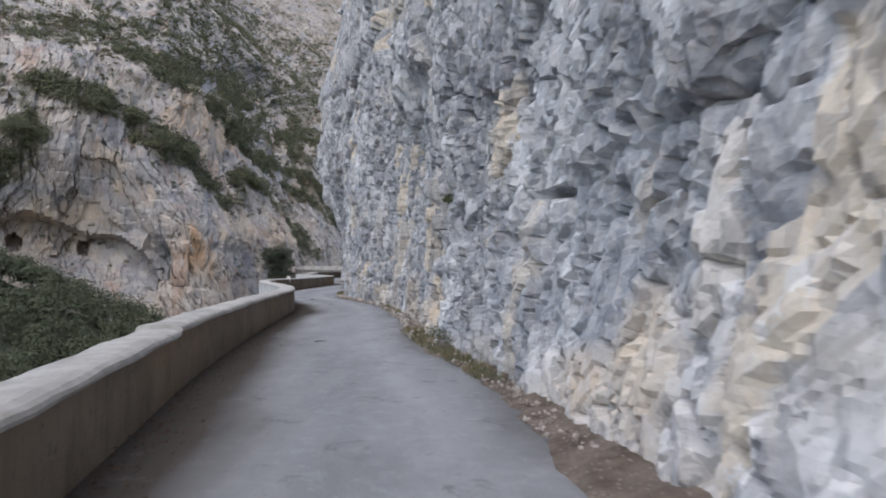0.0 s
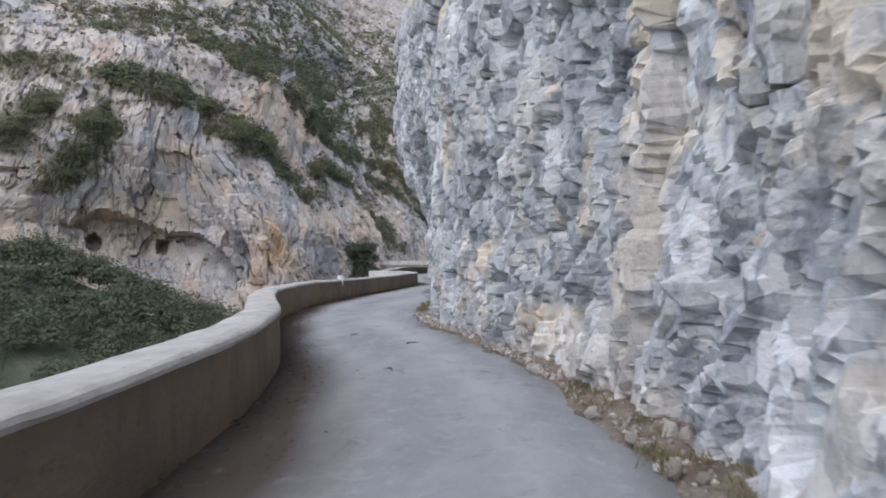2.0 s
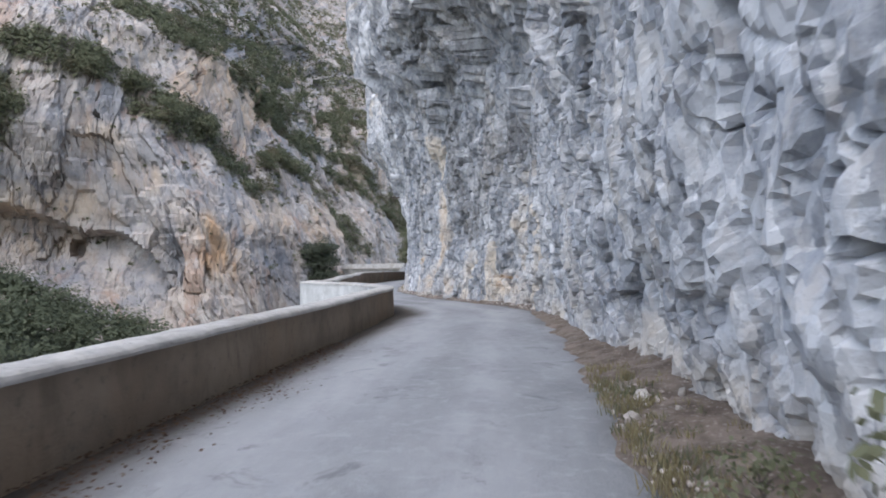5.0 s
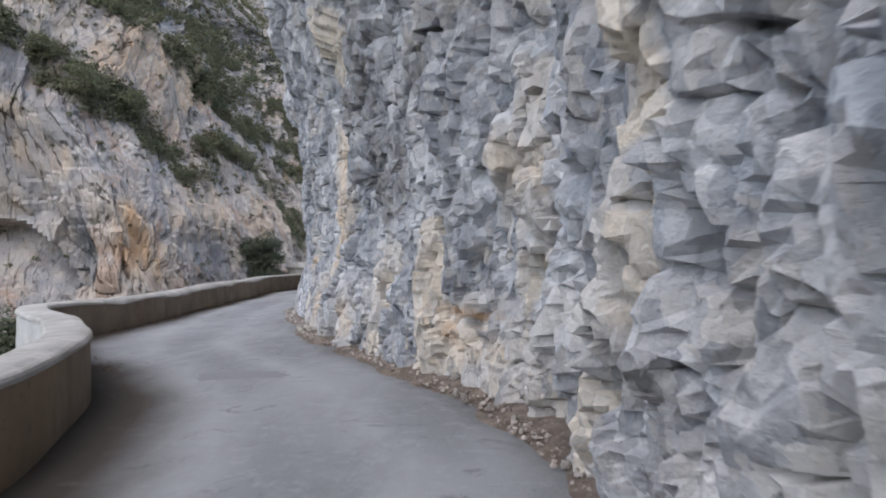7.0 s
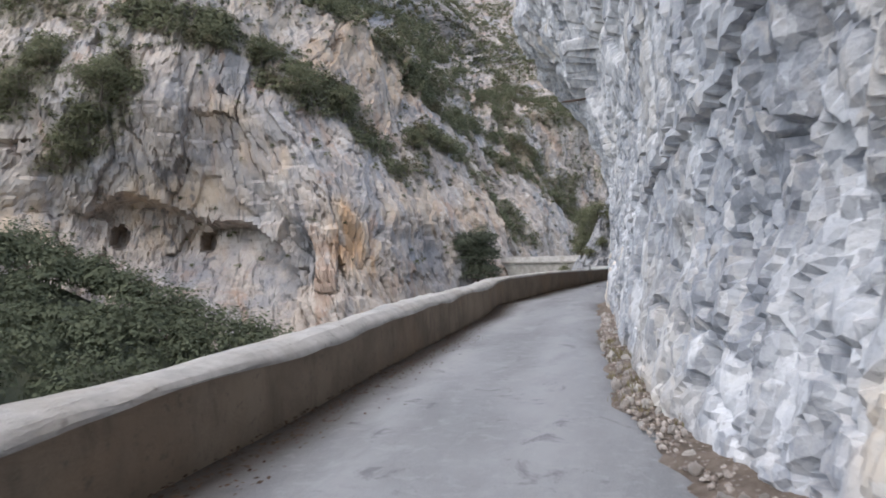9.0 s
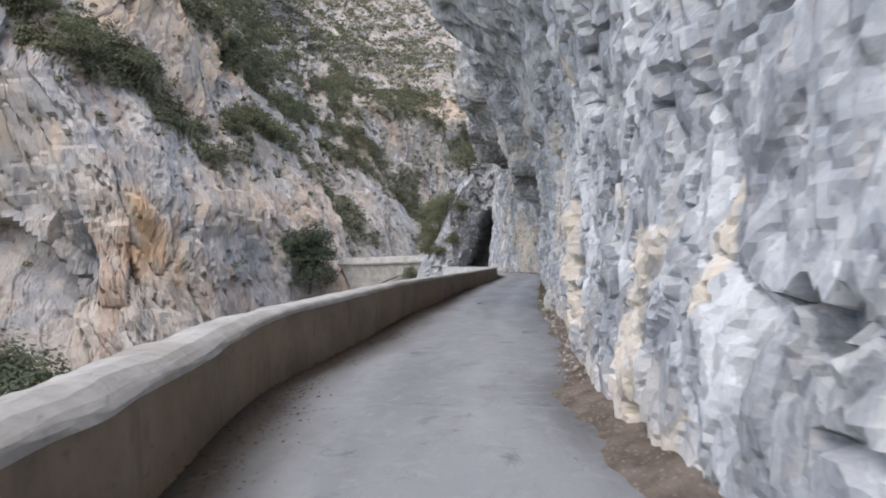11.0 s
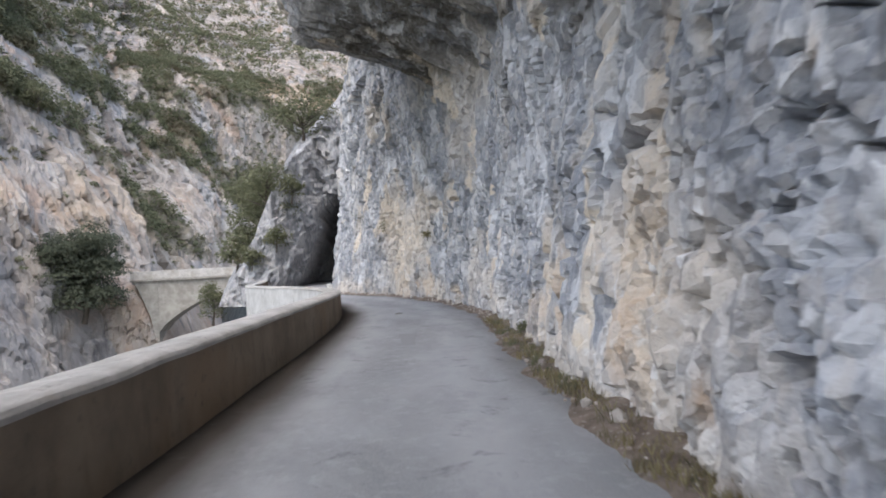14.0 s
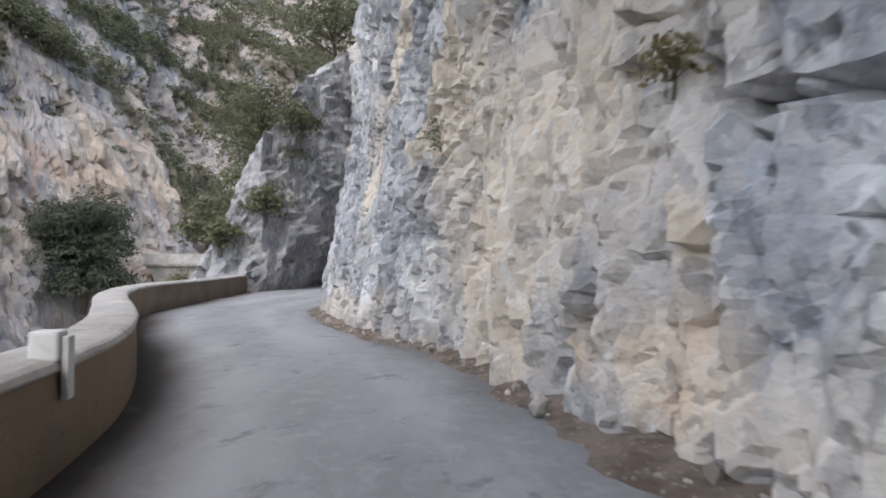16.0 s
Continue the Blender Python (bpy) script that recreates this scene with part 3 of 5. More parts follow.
fx = foot_x(yc) + 0.28
slope = np.gradient(fx, yc)
along = np.concatenate([[0], np.cumsum(np.hypot(np.diff(yc), np.diff(fx)))])
S, V = np.meshgrid(along, zc, indexing="ij")
shift, _, _ = blocks(S / 2.2 + 0.2 * V, V / 2.6 + 0.3 * fractal(S / 3, V / 3, 210, 3), 200, 0.6, 0)
amount = np.clip((V - 3) / 3, 0, 1) * table(yc, (-40, 84, 89, 105, 109, 170), (1, 1, 0.15, 0.15, 1, 1))[:, None]
lean = lean_at(yc[:, None] + 2.2 * amount * shift, V + 2.0 * amount * shift)
# Brows of rock: from, to, height of the underside, how far they stand out, and the run over which they do so along and up.
for y0, y1, z0, far, ry, rz in (
        (56.5, 72, 8.2, 1.5, 1.5, 2.4), (108.3, 116.5, 4.4, 1.5, 1.2, 0.5), (117.5, 131.8, 6.9, 4.0, 4.0, 2.2), (90, 104, 7.2, 2.8, 4.0, 4.2), (85.5, 89.5, 6.2, 0.25, 1.2, 0.55), (68, 76, 9.5, 0.6, 1.2, 2.4),
        (15, 24, 6.0, 0.5, 1.2, 0.55), (98, 101.5, 4.4, 0.45, 1.2, 0.55), (26.5, 29.5, 2.5, 0.3, 1.2, 0.55), (130.2, 131.9, 2.05, 0.22, 1.2, 0.55), (106, 108, 2.45, 0.2, 1.2, 0.55)):
    loose = min(1.0, 0.35 + 0.3 * far)
    yy = yc[:, None] + loose * (1.4 * shift * (y0 != 90) + 0.9 * fractal(S / 2.5, V / 2.5, 218, 4))
    zz = V + loose * (0.9 * shift * (y0 != 90) + 0.8 * fractal(S / 2.2, V / 2.2, 215, 4))
    lean = lean - far * np.clip((yy - y0) / ry, 0, 1) * np.clip((y1 - yy) / 1.2, 0, 1) * np.clip((zz - z0) / rz, 0, 1)
# Pockets broken out of the face: place along the road, height, half width, half height, depth.
POCKETS = [
    (15.6, 3.2, 0.3, 0.25, 0.4), (12.9, 2.45, 0.32, 0.14, 0.3), (12.3, 2.55, 0.25, 0.1, 0.25), (13.8, 3.1, 0.12, 0.1, 0.25), (29, 8.4, 0.8, 0.4, 0.6), (12.8, 1.6, 0.2, 0.06, 0.2),
    (30.4, 2.4, 0.2, 0.38, 0.4), (64.5, 2.9, 0.4, 0.22, 0.35), (60.2, 2.5, 0.25, 0.15, 0.25), (69.0, 2.85, 0.45, 0.17, 0.4), (69.2, 2.25, 0.12, 0.25, 0.35), (68.2, 1.95, 0.4, 0.1, 0.3), (69.8, 2.2, 0.14, 0.14, 0.25), (70.6, 2.0, 0.15, 0.1, 0.2), (69.8, 1.2, 0.08, 0.24, 0.25),
]
POCKETS += [(69.6, 2.9, 0.42, 0.2, 0.45), (69.7, 2.2, 0.12, 0.26, 0.35), (17.4, 2.15, 0.3, 0.1, 0.25), (7.4, 2.2, 0.5, 0.1, 0.3), (127.6, 2.1, 0.25, 0.13, 0.3), (132.2, 3.2, 0.25, 0.35, 0.35), (98, 1.9, 0.3, 0.06, 0.2), (131.15, 1.93, 0.25, 0.075, 0.45), (130.7, 1.85, 0.32, 0.075, 0.5), (130.2, 1.76, 0.3, 0.08, 0.5), (64.6, 2.35, 0.3, 0.15, 0.3), (64.4, 3.2, 0.5, 0.25, 0.4), (24.2, 1.5, 0.3, 0.08, 0.2), (24.75, 2.1, 0.14, 0.09, 0.2), (27.1, 2.3, 0.14, 0.16, 0.25), (4.2, 2.0, 0.12, 0.08, 0.2), (4.0, 2.5, 0.4, 0.07, 0.25), 
    (92.6, 2.5, 0.06, 0.15, 0.25), (91.9, 1.1, 0.3, 0.13, 0.25), (111.4, 2.9, 0.5, 0.2, 0.35), (108.4, 1.8, 0.25, 0.12, 0.3), (106.9, 2.1, 0.16, 0.2, 0.25), (115.7, 4.6, 1.2, 0.42, 0.5),
    (131.6, 5.8, 0.75, 0.26, 0.5), (131.5, 4.5, 1.2, 0.3, 0.5), (125.1, 2.4, 0.25, 0.18, 0.3), (127.9, 3.1, 0.22, 0.1, 0.25), (121.4, 1.3, 0.16, 0.05, 0.2), (132.2, 2.3, 0.14, 0.16, 0.25), (39.7, 1.4, 0.35, 0.14, 0.3),
]
POCKETS += [(112.1, 2.65, 0.16, 0.055, 0.3), (111.1, 1.9, 0.14, 0.055, 0.3), (111.55, 1.48, 0.15, 0.06, 0.35), (112.2, 1.36, 0.08, 0.04, 0.25), (111.3, 1.71, 0.12, 0.05, 0.3), (111.3, 0.77, 0.14, 0.045, 0.25), (114.6, 2.2, 0.1, 0.07, 0.25), (115.4, 1.9, 0.12, 0.08, 0.3), (73.7, 0.98, 0.7, 0.045, 0.2), (74.2, 0.9, 0.12, 0.08, 0.25), (72.9, 1.2, 0.15, 0.1, 0.3), (73.4, 0.55, 0.1, 0.08, 0.25), (78, 1.5, 0.4, 0.05, 0.25)]
ragged = 0.5 * fractal(S / 0.5, V / 0.5, 95, 3)
for sy, sz, ry, rz, far in POCKETS:
    lean = lean + far * np.clip(2.2 * (1.0 + 0.6 * ragged - np.hypot((yc[:, None] - sy) / ry, (V - sz) / rz)), 0, 1)
# How splintered the face is along the road.
shatter = np.interp(yc, (-40, 3, 8, 20, 32, 38, 43, 47, 66, 70, 74, 84, 90, 98, 106, 116, 124, 130, 137, 140, 148, 170), (0.4, 0.4, 0.8, 1, 1, 0.5, 0.55, 1, 1, 0.45, 0.15, 0.18, 0.5, 0.8, 0.75, 0.5, 0.5, 0.8, 1.0, 0.3, 0.3, 0.6))[:, None]
lean = lean + np.interp(yc, (61, 66, 73, 77), (0, 0.4, 0.4, 0))[:, None] * np.clip((V - 0.2) / 1.5, 0, 1)
relief, tone, shard, shatter = splintered(S, V, 11, shatter)
relief2, _, _ = rock_relief(S, V, 301, 5.0, 0.35, 0.3)
relief = (relief + relief2 * np.clip(V / 8, 0.2, 1.3) - 0.04) * np.clip((V + 0.7) / 1.5, 0.3, 1)
# Tall narrow ribs, strongest where the face is fluted.
ribs = table(yc, (-40, 3, 7, 24, 28, 32, 36, 68, 73, 88, 92, 112, 116, 128, 132, 137, 140, 170), (0.1, 0.1, 0.3, 0.3, 0.7, 0.7, 0.4, 0.4, 0.1, 0.1, 0.4, 0.4, 0.7, 0.7, 1.0, 1.0, 0.25, 0.3))[:, None]
wob = S + 0.25 * fractal(S / 1.5, V / 2.5, 230, 3) + 0.12 * V
ridge = 1 - 2 * np.abs(soft_noise(wob / 0.42, V / 3.2, 240)) + 0.5 * (1 - 2 * np.abs(soft_noise(wob / 0.19, V / 1.4, 241)))
relief = relief * (1 - 0.35 * ribs) + 0.12 * ribs * ridge
nx, ny = -1 / np.hypot(1, slope), slope / np.hypot(1, slope)
lift = -0.35 * np.gradient(relief, axis=1)
steep = np.clip(np.gradient(lean, zc, axis=1), -2.5, 2.5)
for axis in (0, 1):
    steep = sum(np.roll(steep, k, axis) for k in (-3, -2, -1, 0, 1, 2, 3)) / 7
even = 1 / np.hypot(1, steep)
P = np.stack([fx[:, None] + lean + nx[:, None] * relief * even, yc[:, None] + ny[:, None] * relief * even, V + lift * even + relief * steep * even], -1)
# Stains on the face: place along the road, height, half width, half height, cream, rust.
STAINS = [
    (4.8, 0.8, 0.6, 0.7, 1, 0.2), (6.1, 0.4, 0.6, 0.35, 0.9, 0.3), (14.2, 2.2, 0.4, 1.0, 1, 0.15), (13.2, 0.6, 0.9, 0.6, 1, 0.25), (20.2, 2.6, 0.9, 0.6, 0.7, 0.1), (17.7, 0.6, 1.2, 0.6, 0.7, 0.2),
    (24.3, 2.2, 0.35, 0.7, 1, 0.05), (27.6, 1.4, 0.75, 0.6, 1, 0.1), (30.4, 1.1, 0.25, 0.9, 1, 0.1), (27.4, 0.5, 0.6, 0.35, 1, 0.1), (29.0, 0.6, 0.25, 0.5, 0.7, 0.1), (33.8, 1.5, 0.8, 2.0, 0.6, 0.2),
]
STAINS += [
    (66.7, 2.5, 0.6, 3.0, 1, 0.3), (63.8, 1.4, 0.5, 0.4, 0.5, 0), (61.9, 3.0, 0.2, 0.3, 0.9, 0.1), (59.3, 2.4, 0.6, 0.45, 0.9, 0.1), (59.4, 1.5, 0.6, 0.3, 0.7, 0), (60.9, 0.92, 1.3, 0.10, 0.6, 1.2), (61.3, 0.65, 0.35, 0.2, 0.8, 1.1),
    (59.5, 0.75, 0.35, 0.3, 0.5, 1.1), (60.4, 0.55, 1.2, 0.3, 1, 0.15), (69.8, 1.55, 0.2, 0.2, 1, 0.6), (69.9, 0.6, 0.3, 0.4, 0.8, 0.15), (95.6, 1.9, 0.3, 1.4, 1, 0.6), (95.2, 3.6, 0.45, 0.7, 1, 0.0),
]
STAINS += [
    (93.3, 1.8, 0.3, 0.16, 0.9, 0.2), (93.3, 0.8, 0.35, 0.25, 0.9, 0.3), (92.7, 0.55, 0.4, 0.12, 0.8, 0.6), (113.4, 1.1, 1.2, 1.1, 1, 0.2), (107.2, 1.6, 0.35, 0.4, 0.9, 0.5), (107.3, 0.4, 0.3, 0.2, 0.8, 0.6),
    (106.5, 2.1, 0.12, 0.15, 0.9, 0.5), (122, 2.1, 0.45, 0.25, 1, 0.5), (131.5, 3.3, 1.2, 0.7, 0.8, 0.1), (123.4, 1.7, 0.25, 0.5, 0.7, 0.1), (125.8, 0.6, 0.4, 0.2, 0.9, 0.2), (128, 0.4, 0.3, 0.25, 0.9, 0.3),
]
STAINS += [(94.0, 1.6, 1.6, 1.4, 0.35, 0.05), (94.6, 3.1, 0.3, 0.5, 1, 0), (124.3, 0.3, 0.25, 0.2, 0.9, 0.3), (134.6, 1.4, 2.8, 3.0, 1, 0.1), (131.9, 0.5, 1.3, 0.6, 1, 0.25), (132.7, 0.45, 0.4, 0.3, 1, 0.8), (131.6, 1.3, 0.2, 0.28, 0.9, 0.2), (131.8, 0.35, 0.45, 0.3, 0.9, 0.5), (127, 5, 2, 2, 0.5, 0)]
STAINS += [(117.3, 1.2, 0.3, 0.55, 1, 0.05), (118.3, 0.4, 0.9, 0.4, 0.8, 0.3), (25.7, 2.8, 0.15, 0.25, 1, 0), (25.2, 1.9, 0.15, 0.2, 1, 0), (28.4, 1.0, 0.4, 0.7, 0.8, 0.2), (25.3, 0.5, 0.4, 0.25, 0.9, 0.2), (24.0, 0.6, 0.2, 0.35, 0.9, 0.1), (68.2, 0.6, 1.4, 0.3, 0.8, 0.3), (63.5, 1.1, 0.3, 0.3, 0.9, 0), (65.3, 0.5, 0.5, 0.35, 0.8, 0.3)]
STAINS += [(113.4, 2.0, 0.2, 1.6, 0.9, 0.15), (113.8, 0.6, 0.5, 0.5, 0.8, 0.5), (112.3, 0.45, 0.3, 0.4, 1, 0.9), (112.6, 1.0, 1.1, 0.9, 0.6, 0.1), (116.2, 1.0, 0.25, 0.6, 0.8, 0.4), (111.2, 2.15, 0.18, 0.12, 0.8, 0.6)]
# Overhang shade painted dark brown, also stains: the first four as above, then their strength.
SHADE_STAINS = [(4.3, 2.9, 1.5, 0.7, 0.5), (56.5, 4.2, 2.0, 1.2, 0.45), (60.5, 5.2, 2.0, 1.4, 0.5), (64.5, 6.0, 2.5, 2.2, 0.55), (62, 4.2, 1.6, 0.8, 0.4), (63.6, 3.0, 1.0, 0.7, 0.6), (116, 8.2, 6, 2.0, 0.9), (119, 6.0, 3.5, 1.3, 0.9), (99.8, 4.6, 2.2, 0.5, 0.8), (112, 4.7, 4.0, 0.6, 0.95), (125.5, 7.6, 6.5, 1.1, 0.95), (124, 10, 8, 3.2, 0.75), (112, 6, 4, 1.4, 0.7), (109.5, 4.9, 1.6, 0.9, 0.7), (115.7, 4.6, 1.2, 0.6, 0.8), (131.5, 5.2, 1.2, 0.9, 0.6), (27.4, 2.5, 0.5, 0.25, 0.6), (28.4, 2.5, 0.5, 0.2, 0.6), (62, 10.0, 6, 2.4, 0.5), (111.6, 4.4, 1.2, 0.4, 0.7)]
# Brown stains low on the face.
SHADE_STAINS += [(75.3, 0.55, 0.5, 0.35, 0.45), (74.2, 0.85, 0.5, 0.35, 0.3), (79, 0.7, 0.9, 0.5, 0.35), (84, 0.9, 0.8, 0.6, 0.35), (73.3, 1.75, 0.5, 0.25, 0.4), (88, 0.6, 1.0, 0.4, 0.35)]
cream, rust = np.zeros(lean.shape), np.zeros(lean.shape)
ragged = 0.5 * fractal(S / 1.5, V / 3, 90, 4)
for sy, sz, ry, rz, a, b in STAINS:
    w = np.clip(1.5 * (1.1 + ragged - np.hypot((yc[:, None] - sy) / ry, (V - sz) / rz)), 0, 1)
    cream, rust = np.maximum(cream, a * w), np.maximum(rust, b * np.clip(w - 0.15, 0, 1))
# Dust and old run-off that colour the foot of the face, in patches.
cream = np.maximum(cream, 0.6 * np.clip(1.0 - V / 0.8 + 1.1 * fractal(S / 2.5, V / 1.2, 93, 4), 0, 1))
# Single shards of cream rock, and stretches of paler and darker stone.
patchy = fractal(S / 5, V / 4, 97, 3)
cream = np.maximum(cream, (0.7 * (shard > 0.94) + 0.5 * ((shard > 0.88) & (patchy > 0.2))) * (patchy > -0.25 + table(yc, (-40, 30, 35, 48, 54, 66, 74, 86, 92, 170), (0, 0, 1.2, 1.2, 0.6, 0.6, 0.9, 0.9, 0.1, 0))[:, None]))
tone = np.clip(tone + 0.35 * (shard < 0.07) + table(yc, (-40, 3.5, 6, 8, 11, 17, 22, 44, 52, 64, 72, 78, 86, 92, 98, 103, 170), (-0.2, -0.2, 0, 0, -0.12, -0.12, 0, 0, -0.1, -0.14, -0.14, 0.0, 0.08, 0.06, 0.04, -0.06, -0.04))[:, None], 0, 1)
shade_stain = np.zeros(lean.shape)
for sy, sz, ry, rz, a in SHADE_STAINS:
    shade_stain = np.maximum(shade_stain, a * np.clip(1.5 * (1.0 + ragged - np.hypot((yc[:, None] - sy) / ry, (V - sz) / rz)), 0, 1))
P_CLIFF = P
cliff = grid_mesh("cliff", P[::-1], ROCK, False, tone=tone[::-1], cream=cream[::-1], rust=rust[::-1], shade_stain=shade_stain[::-1], shatter=shatter[::-1])
tagged(cliff, "tall grey fractured limestone cliff overhanging the road", "cliff", kind="structure")

# The mountain behind the cliff's top edge.
edge = P[::6, -1]
back = np.stack([edge + np.array([k * 9.0, 0, 0]) + np.array([0, 0, 1]) * (k * 5.0 + 2.0 * fractal(edge[:, 1] / 15, edge[:, 0] * 0 + k, 70)[:, None] * (k > 0)) for k in range(9)], 1)
relief, tone, _ = rock_relief(back[..., 1], back[..., 0], 99, 6, 1)
upper = grid_mesh("mountainside", back[::-1], FAR_ROCK, tone=tone[::-1], cream=tone * 0, rust=tone * 0, scrub=tone * 0)
tagged(upper, "grey rocky mountainside above the cliff", "mountainside", kind="structure")

# ---------------------------------------------------------------- the far side of the gorge
# Contour lines of the slope, each from the near left end round to the head of the valley.
CONTOURS = {
    -40: ((-165, 50), (-108, 105), (-78, 132), (-58, 147), (-45, 163), (-41, 190), (-35, 213), (-33, 250), (-28, 300), (0, 345)),
    0: ((-180, 70), (-125, 125), (-97, 150), (-76, 159), (-60, 161), (-52, 185), (-46, 207), (-46, 250), (-38, 300), (0, 350)),
    10: ((-185, 75), (-128, 128), (-99, 152), (-77, 162), (-62, 163), (-55, 186), (-49, 207), (-49, 252), (-41, 300), (0, 355)),
}
CONTOURS.update({
    28: ((-190, 80), (-125, 135), (-95, 151), (-81, 159), (-71, 167), (-64, 195), (-59, 212), (-61, 258), (-44, 303), (0, 365)),
    52: ((-200, 90), (-130, 143), (-95, 164), (-84, 170), (-74, 187), (-70, 210), (-69, 235), (-72, 280), (-45, 308), (2, 375)),
    85: ((-220, 110), (-150, 170), (-115, 195), (-98, 215), (-92, 240), (-90, 265), (-92, 300), (-85, 340), (-55, 370), (4, 400)),
})
CONTOURS.update({
    115: ((-240, 130), (-175, 195), (-135, 230), (-115, 260), (-110, 290), (-108, 330), (-105, 390), (-82, 432), (-50, 450), (6, 460)),
    230: ((-300, 200), (-260, 290), (-230, 350), (-210, 400), (-200, 440), (-190, 490), (-180, 540), (-150, 590), (-80, 620), (10, 640)),
    420: ((-480, 330), (-440, 420), (-400, 500), (-380, 560), (-370, 610), (-350, 670), (-330, 730), (-280, 790), (-150, 830), (20, 850)),
})
uh = np.linspace(0, 9, 980)
zh = np.concatenate([np.arange(-40, -16, 2.0), np.arange(-16, 70, 0.6), np.arange(70, 125, 1.5), np.arange(125, 231, 3), np.arange(231, 421, 9)])
lines = np.array([[table(uh, range(10), [q[k] for q in CONTOURS[z]]) for k in (0, 1)] for z in CONTOURS])
levels = np.array(list(CONTOURS), float)
i = np.clip(np.searchsorted(levels, zh) - 1, 0, len(levels) - 2)
f = ((zh - levels[i]) / (levels[i + 1] - levels[i]))[:, None]
H = lines[i].transpose(2, 0, 1) * (1 - f) + lines[i + 1].transpose(2, 0, 1) * f
du = np.gradient(H, axis=0)
length = np.linalg.norm(du, axis=-1, keepdims=True)
out = np.stack([du[..., 1], -du[..., 0]], -1) / length
S = np.broadcast_to(np.cumsum(length[:, 52, 0])[:, None], H.shape[:2])
V = np.broadcast_to(zh, H.shape[:2])
r1, tone, _ = rock_relief(S, V, 501, 12, 2.2, 0.4, 0.1, 2.4, 0.5)
r2, t2, _ = rock_relief(S, V, 611, 4.0, 0.7, 0.7, 0.1, 3.0, 0.7)
bed = (V + 0.12 * S + 2.5 * fractal(S / 14, V / 10, 525, 3)) / 4.2
bed = (bed - np.floor(bed)) * np.clip(0.6 + 1.2 * fractal(S / 12, V / 5, 526, 3), 0, 1.4)
fine_bed = (V + 0.12 * S + 1.2 * fractal(S / 8, V / 4, 527, 3)) / 1.5
fine_bed = (fine_bed - np.floor(fine_bed)) * np.clip(fractal(S / 9, V / 4, 528, 3), 0, 1)
relief = r1 + r2 + 3 * fractal(S / 40, V / 40, 520, 3) + (0.45 * bed + 0.2 * fine_bed) * np.clip(1.6 - V / 60, 0.3, 1)
FAR = np.concatenate([H + out * relief[..., None], (V - 0.3 * np.gradient(relief, axis=1) * 2)[..., None]], -1)
# Two holes under an arched ledge, a band of scrub ledges, and stained faces, in steps along the slope and height.
U = np.broadcast_to(uh[:, None], V.shape)
ledge = table(uh, (0, 1.9, 2.04, 2.25, 2.51, 3.0, 3.25, 3.4, 9), (-9, 11.5, 13.6, 12.5, 9.6, 7.2, 1.5, -9, -9))[:, None]
under = np.clip((ledge - V) / 0.9, 0, 1) * np.clip((V - ledge + 14) / 10, 0, 1) * np.clip((U - 1.8) / 0.2, 0, 1) * np.clip((3.4 - U) / 0.2, 0, 1)
push = 6.0 * under + 5.0 * np.clip(1.2 - np.hypot((U - 3.4) / 0.22, (V - 2.5) / 6.0), 0, 1)
for hu, hz, ru, rz in ((2.02, 6.6, 0.05, 2.1), (2.51, 5.6, 0.05, 1.8)):
    push = push + 6 * (np.hypot((U - hu) / ru, (V - hz) / rz) < 1)
FAR[..., :2] -= out * push[..., None]
cream, rust = np.zeros(V.shape), np.zeros(V.shape)
ragged = 0.6 * fractal(S / 6, V / 10, 530, 4)
for hu, hz, ru, rz, a, b in ((4.15, 5, 0.35, 7, 1, 0.7), (1.44, 39, 0.1, 6, 1, 0.9), (3.3, 20, 0.4, 4, 0.9, 0.25), (3.4, 46, 0.5, 6, 0.7, 0), (2.5, 13, 0.6, 4, 0.9, 0.2), (2.2, 6, 0.4, 6, 0.8, 0.2),
                             (1.6, 8, 0.3, 8, 0.8, 0.1), (3.9, 40, 0.3, 8, 0.8, 0.35), (5.0, 12, 0.5, 8, 0.6, 0.1), (6.3, 12, 0.8, 9, 0.7, 0.2), (8.2, 60, 0.5, 10, 0.8, 0.4), (0.8, 20, 0.3, 12, 0.7, 0.3), (4.7, 45, 0.8, 14, 0.8, 0.3), (3.0, 27, 0.5, 6, 0.6, 0.1)):
    w = np.clip(1.4 * (1.0 + ragged - np.hypot((U - hu) / ru, (V - hz) / rz)), 0, 1)
    cream, rust = np.maximum(cream, a * w), np.maximum(rust, b * w)
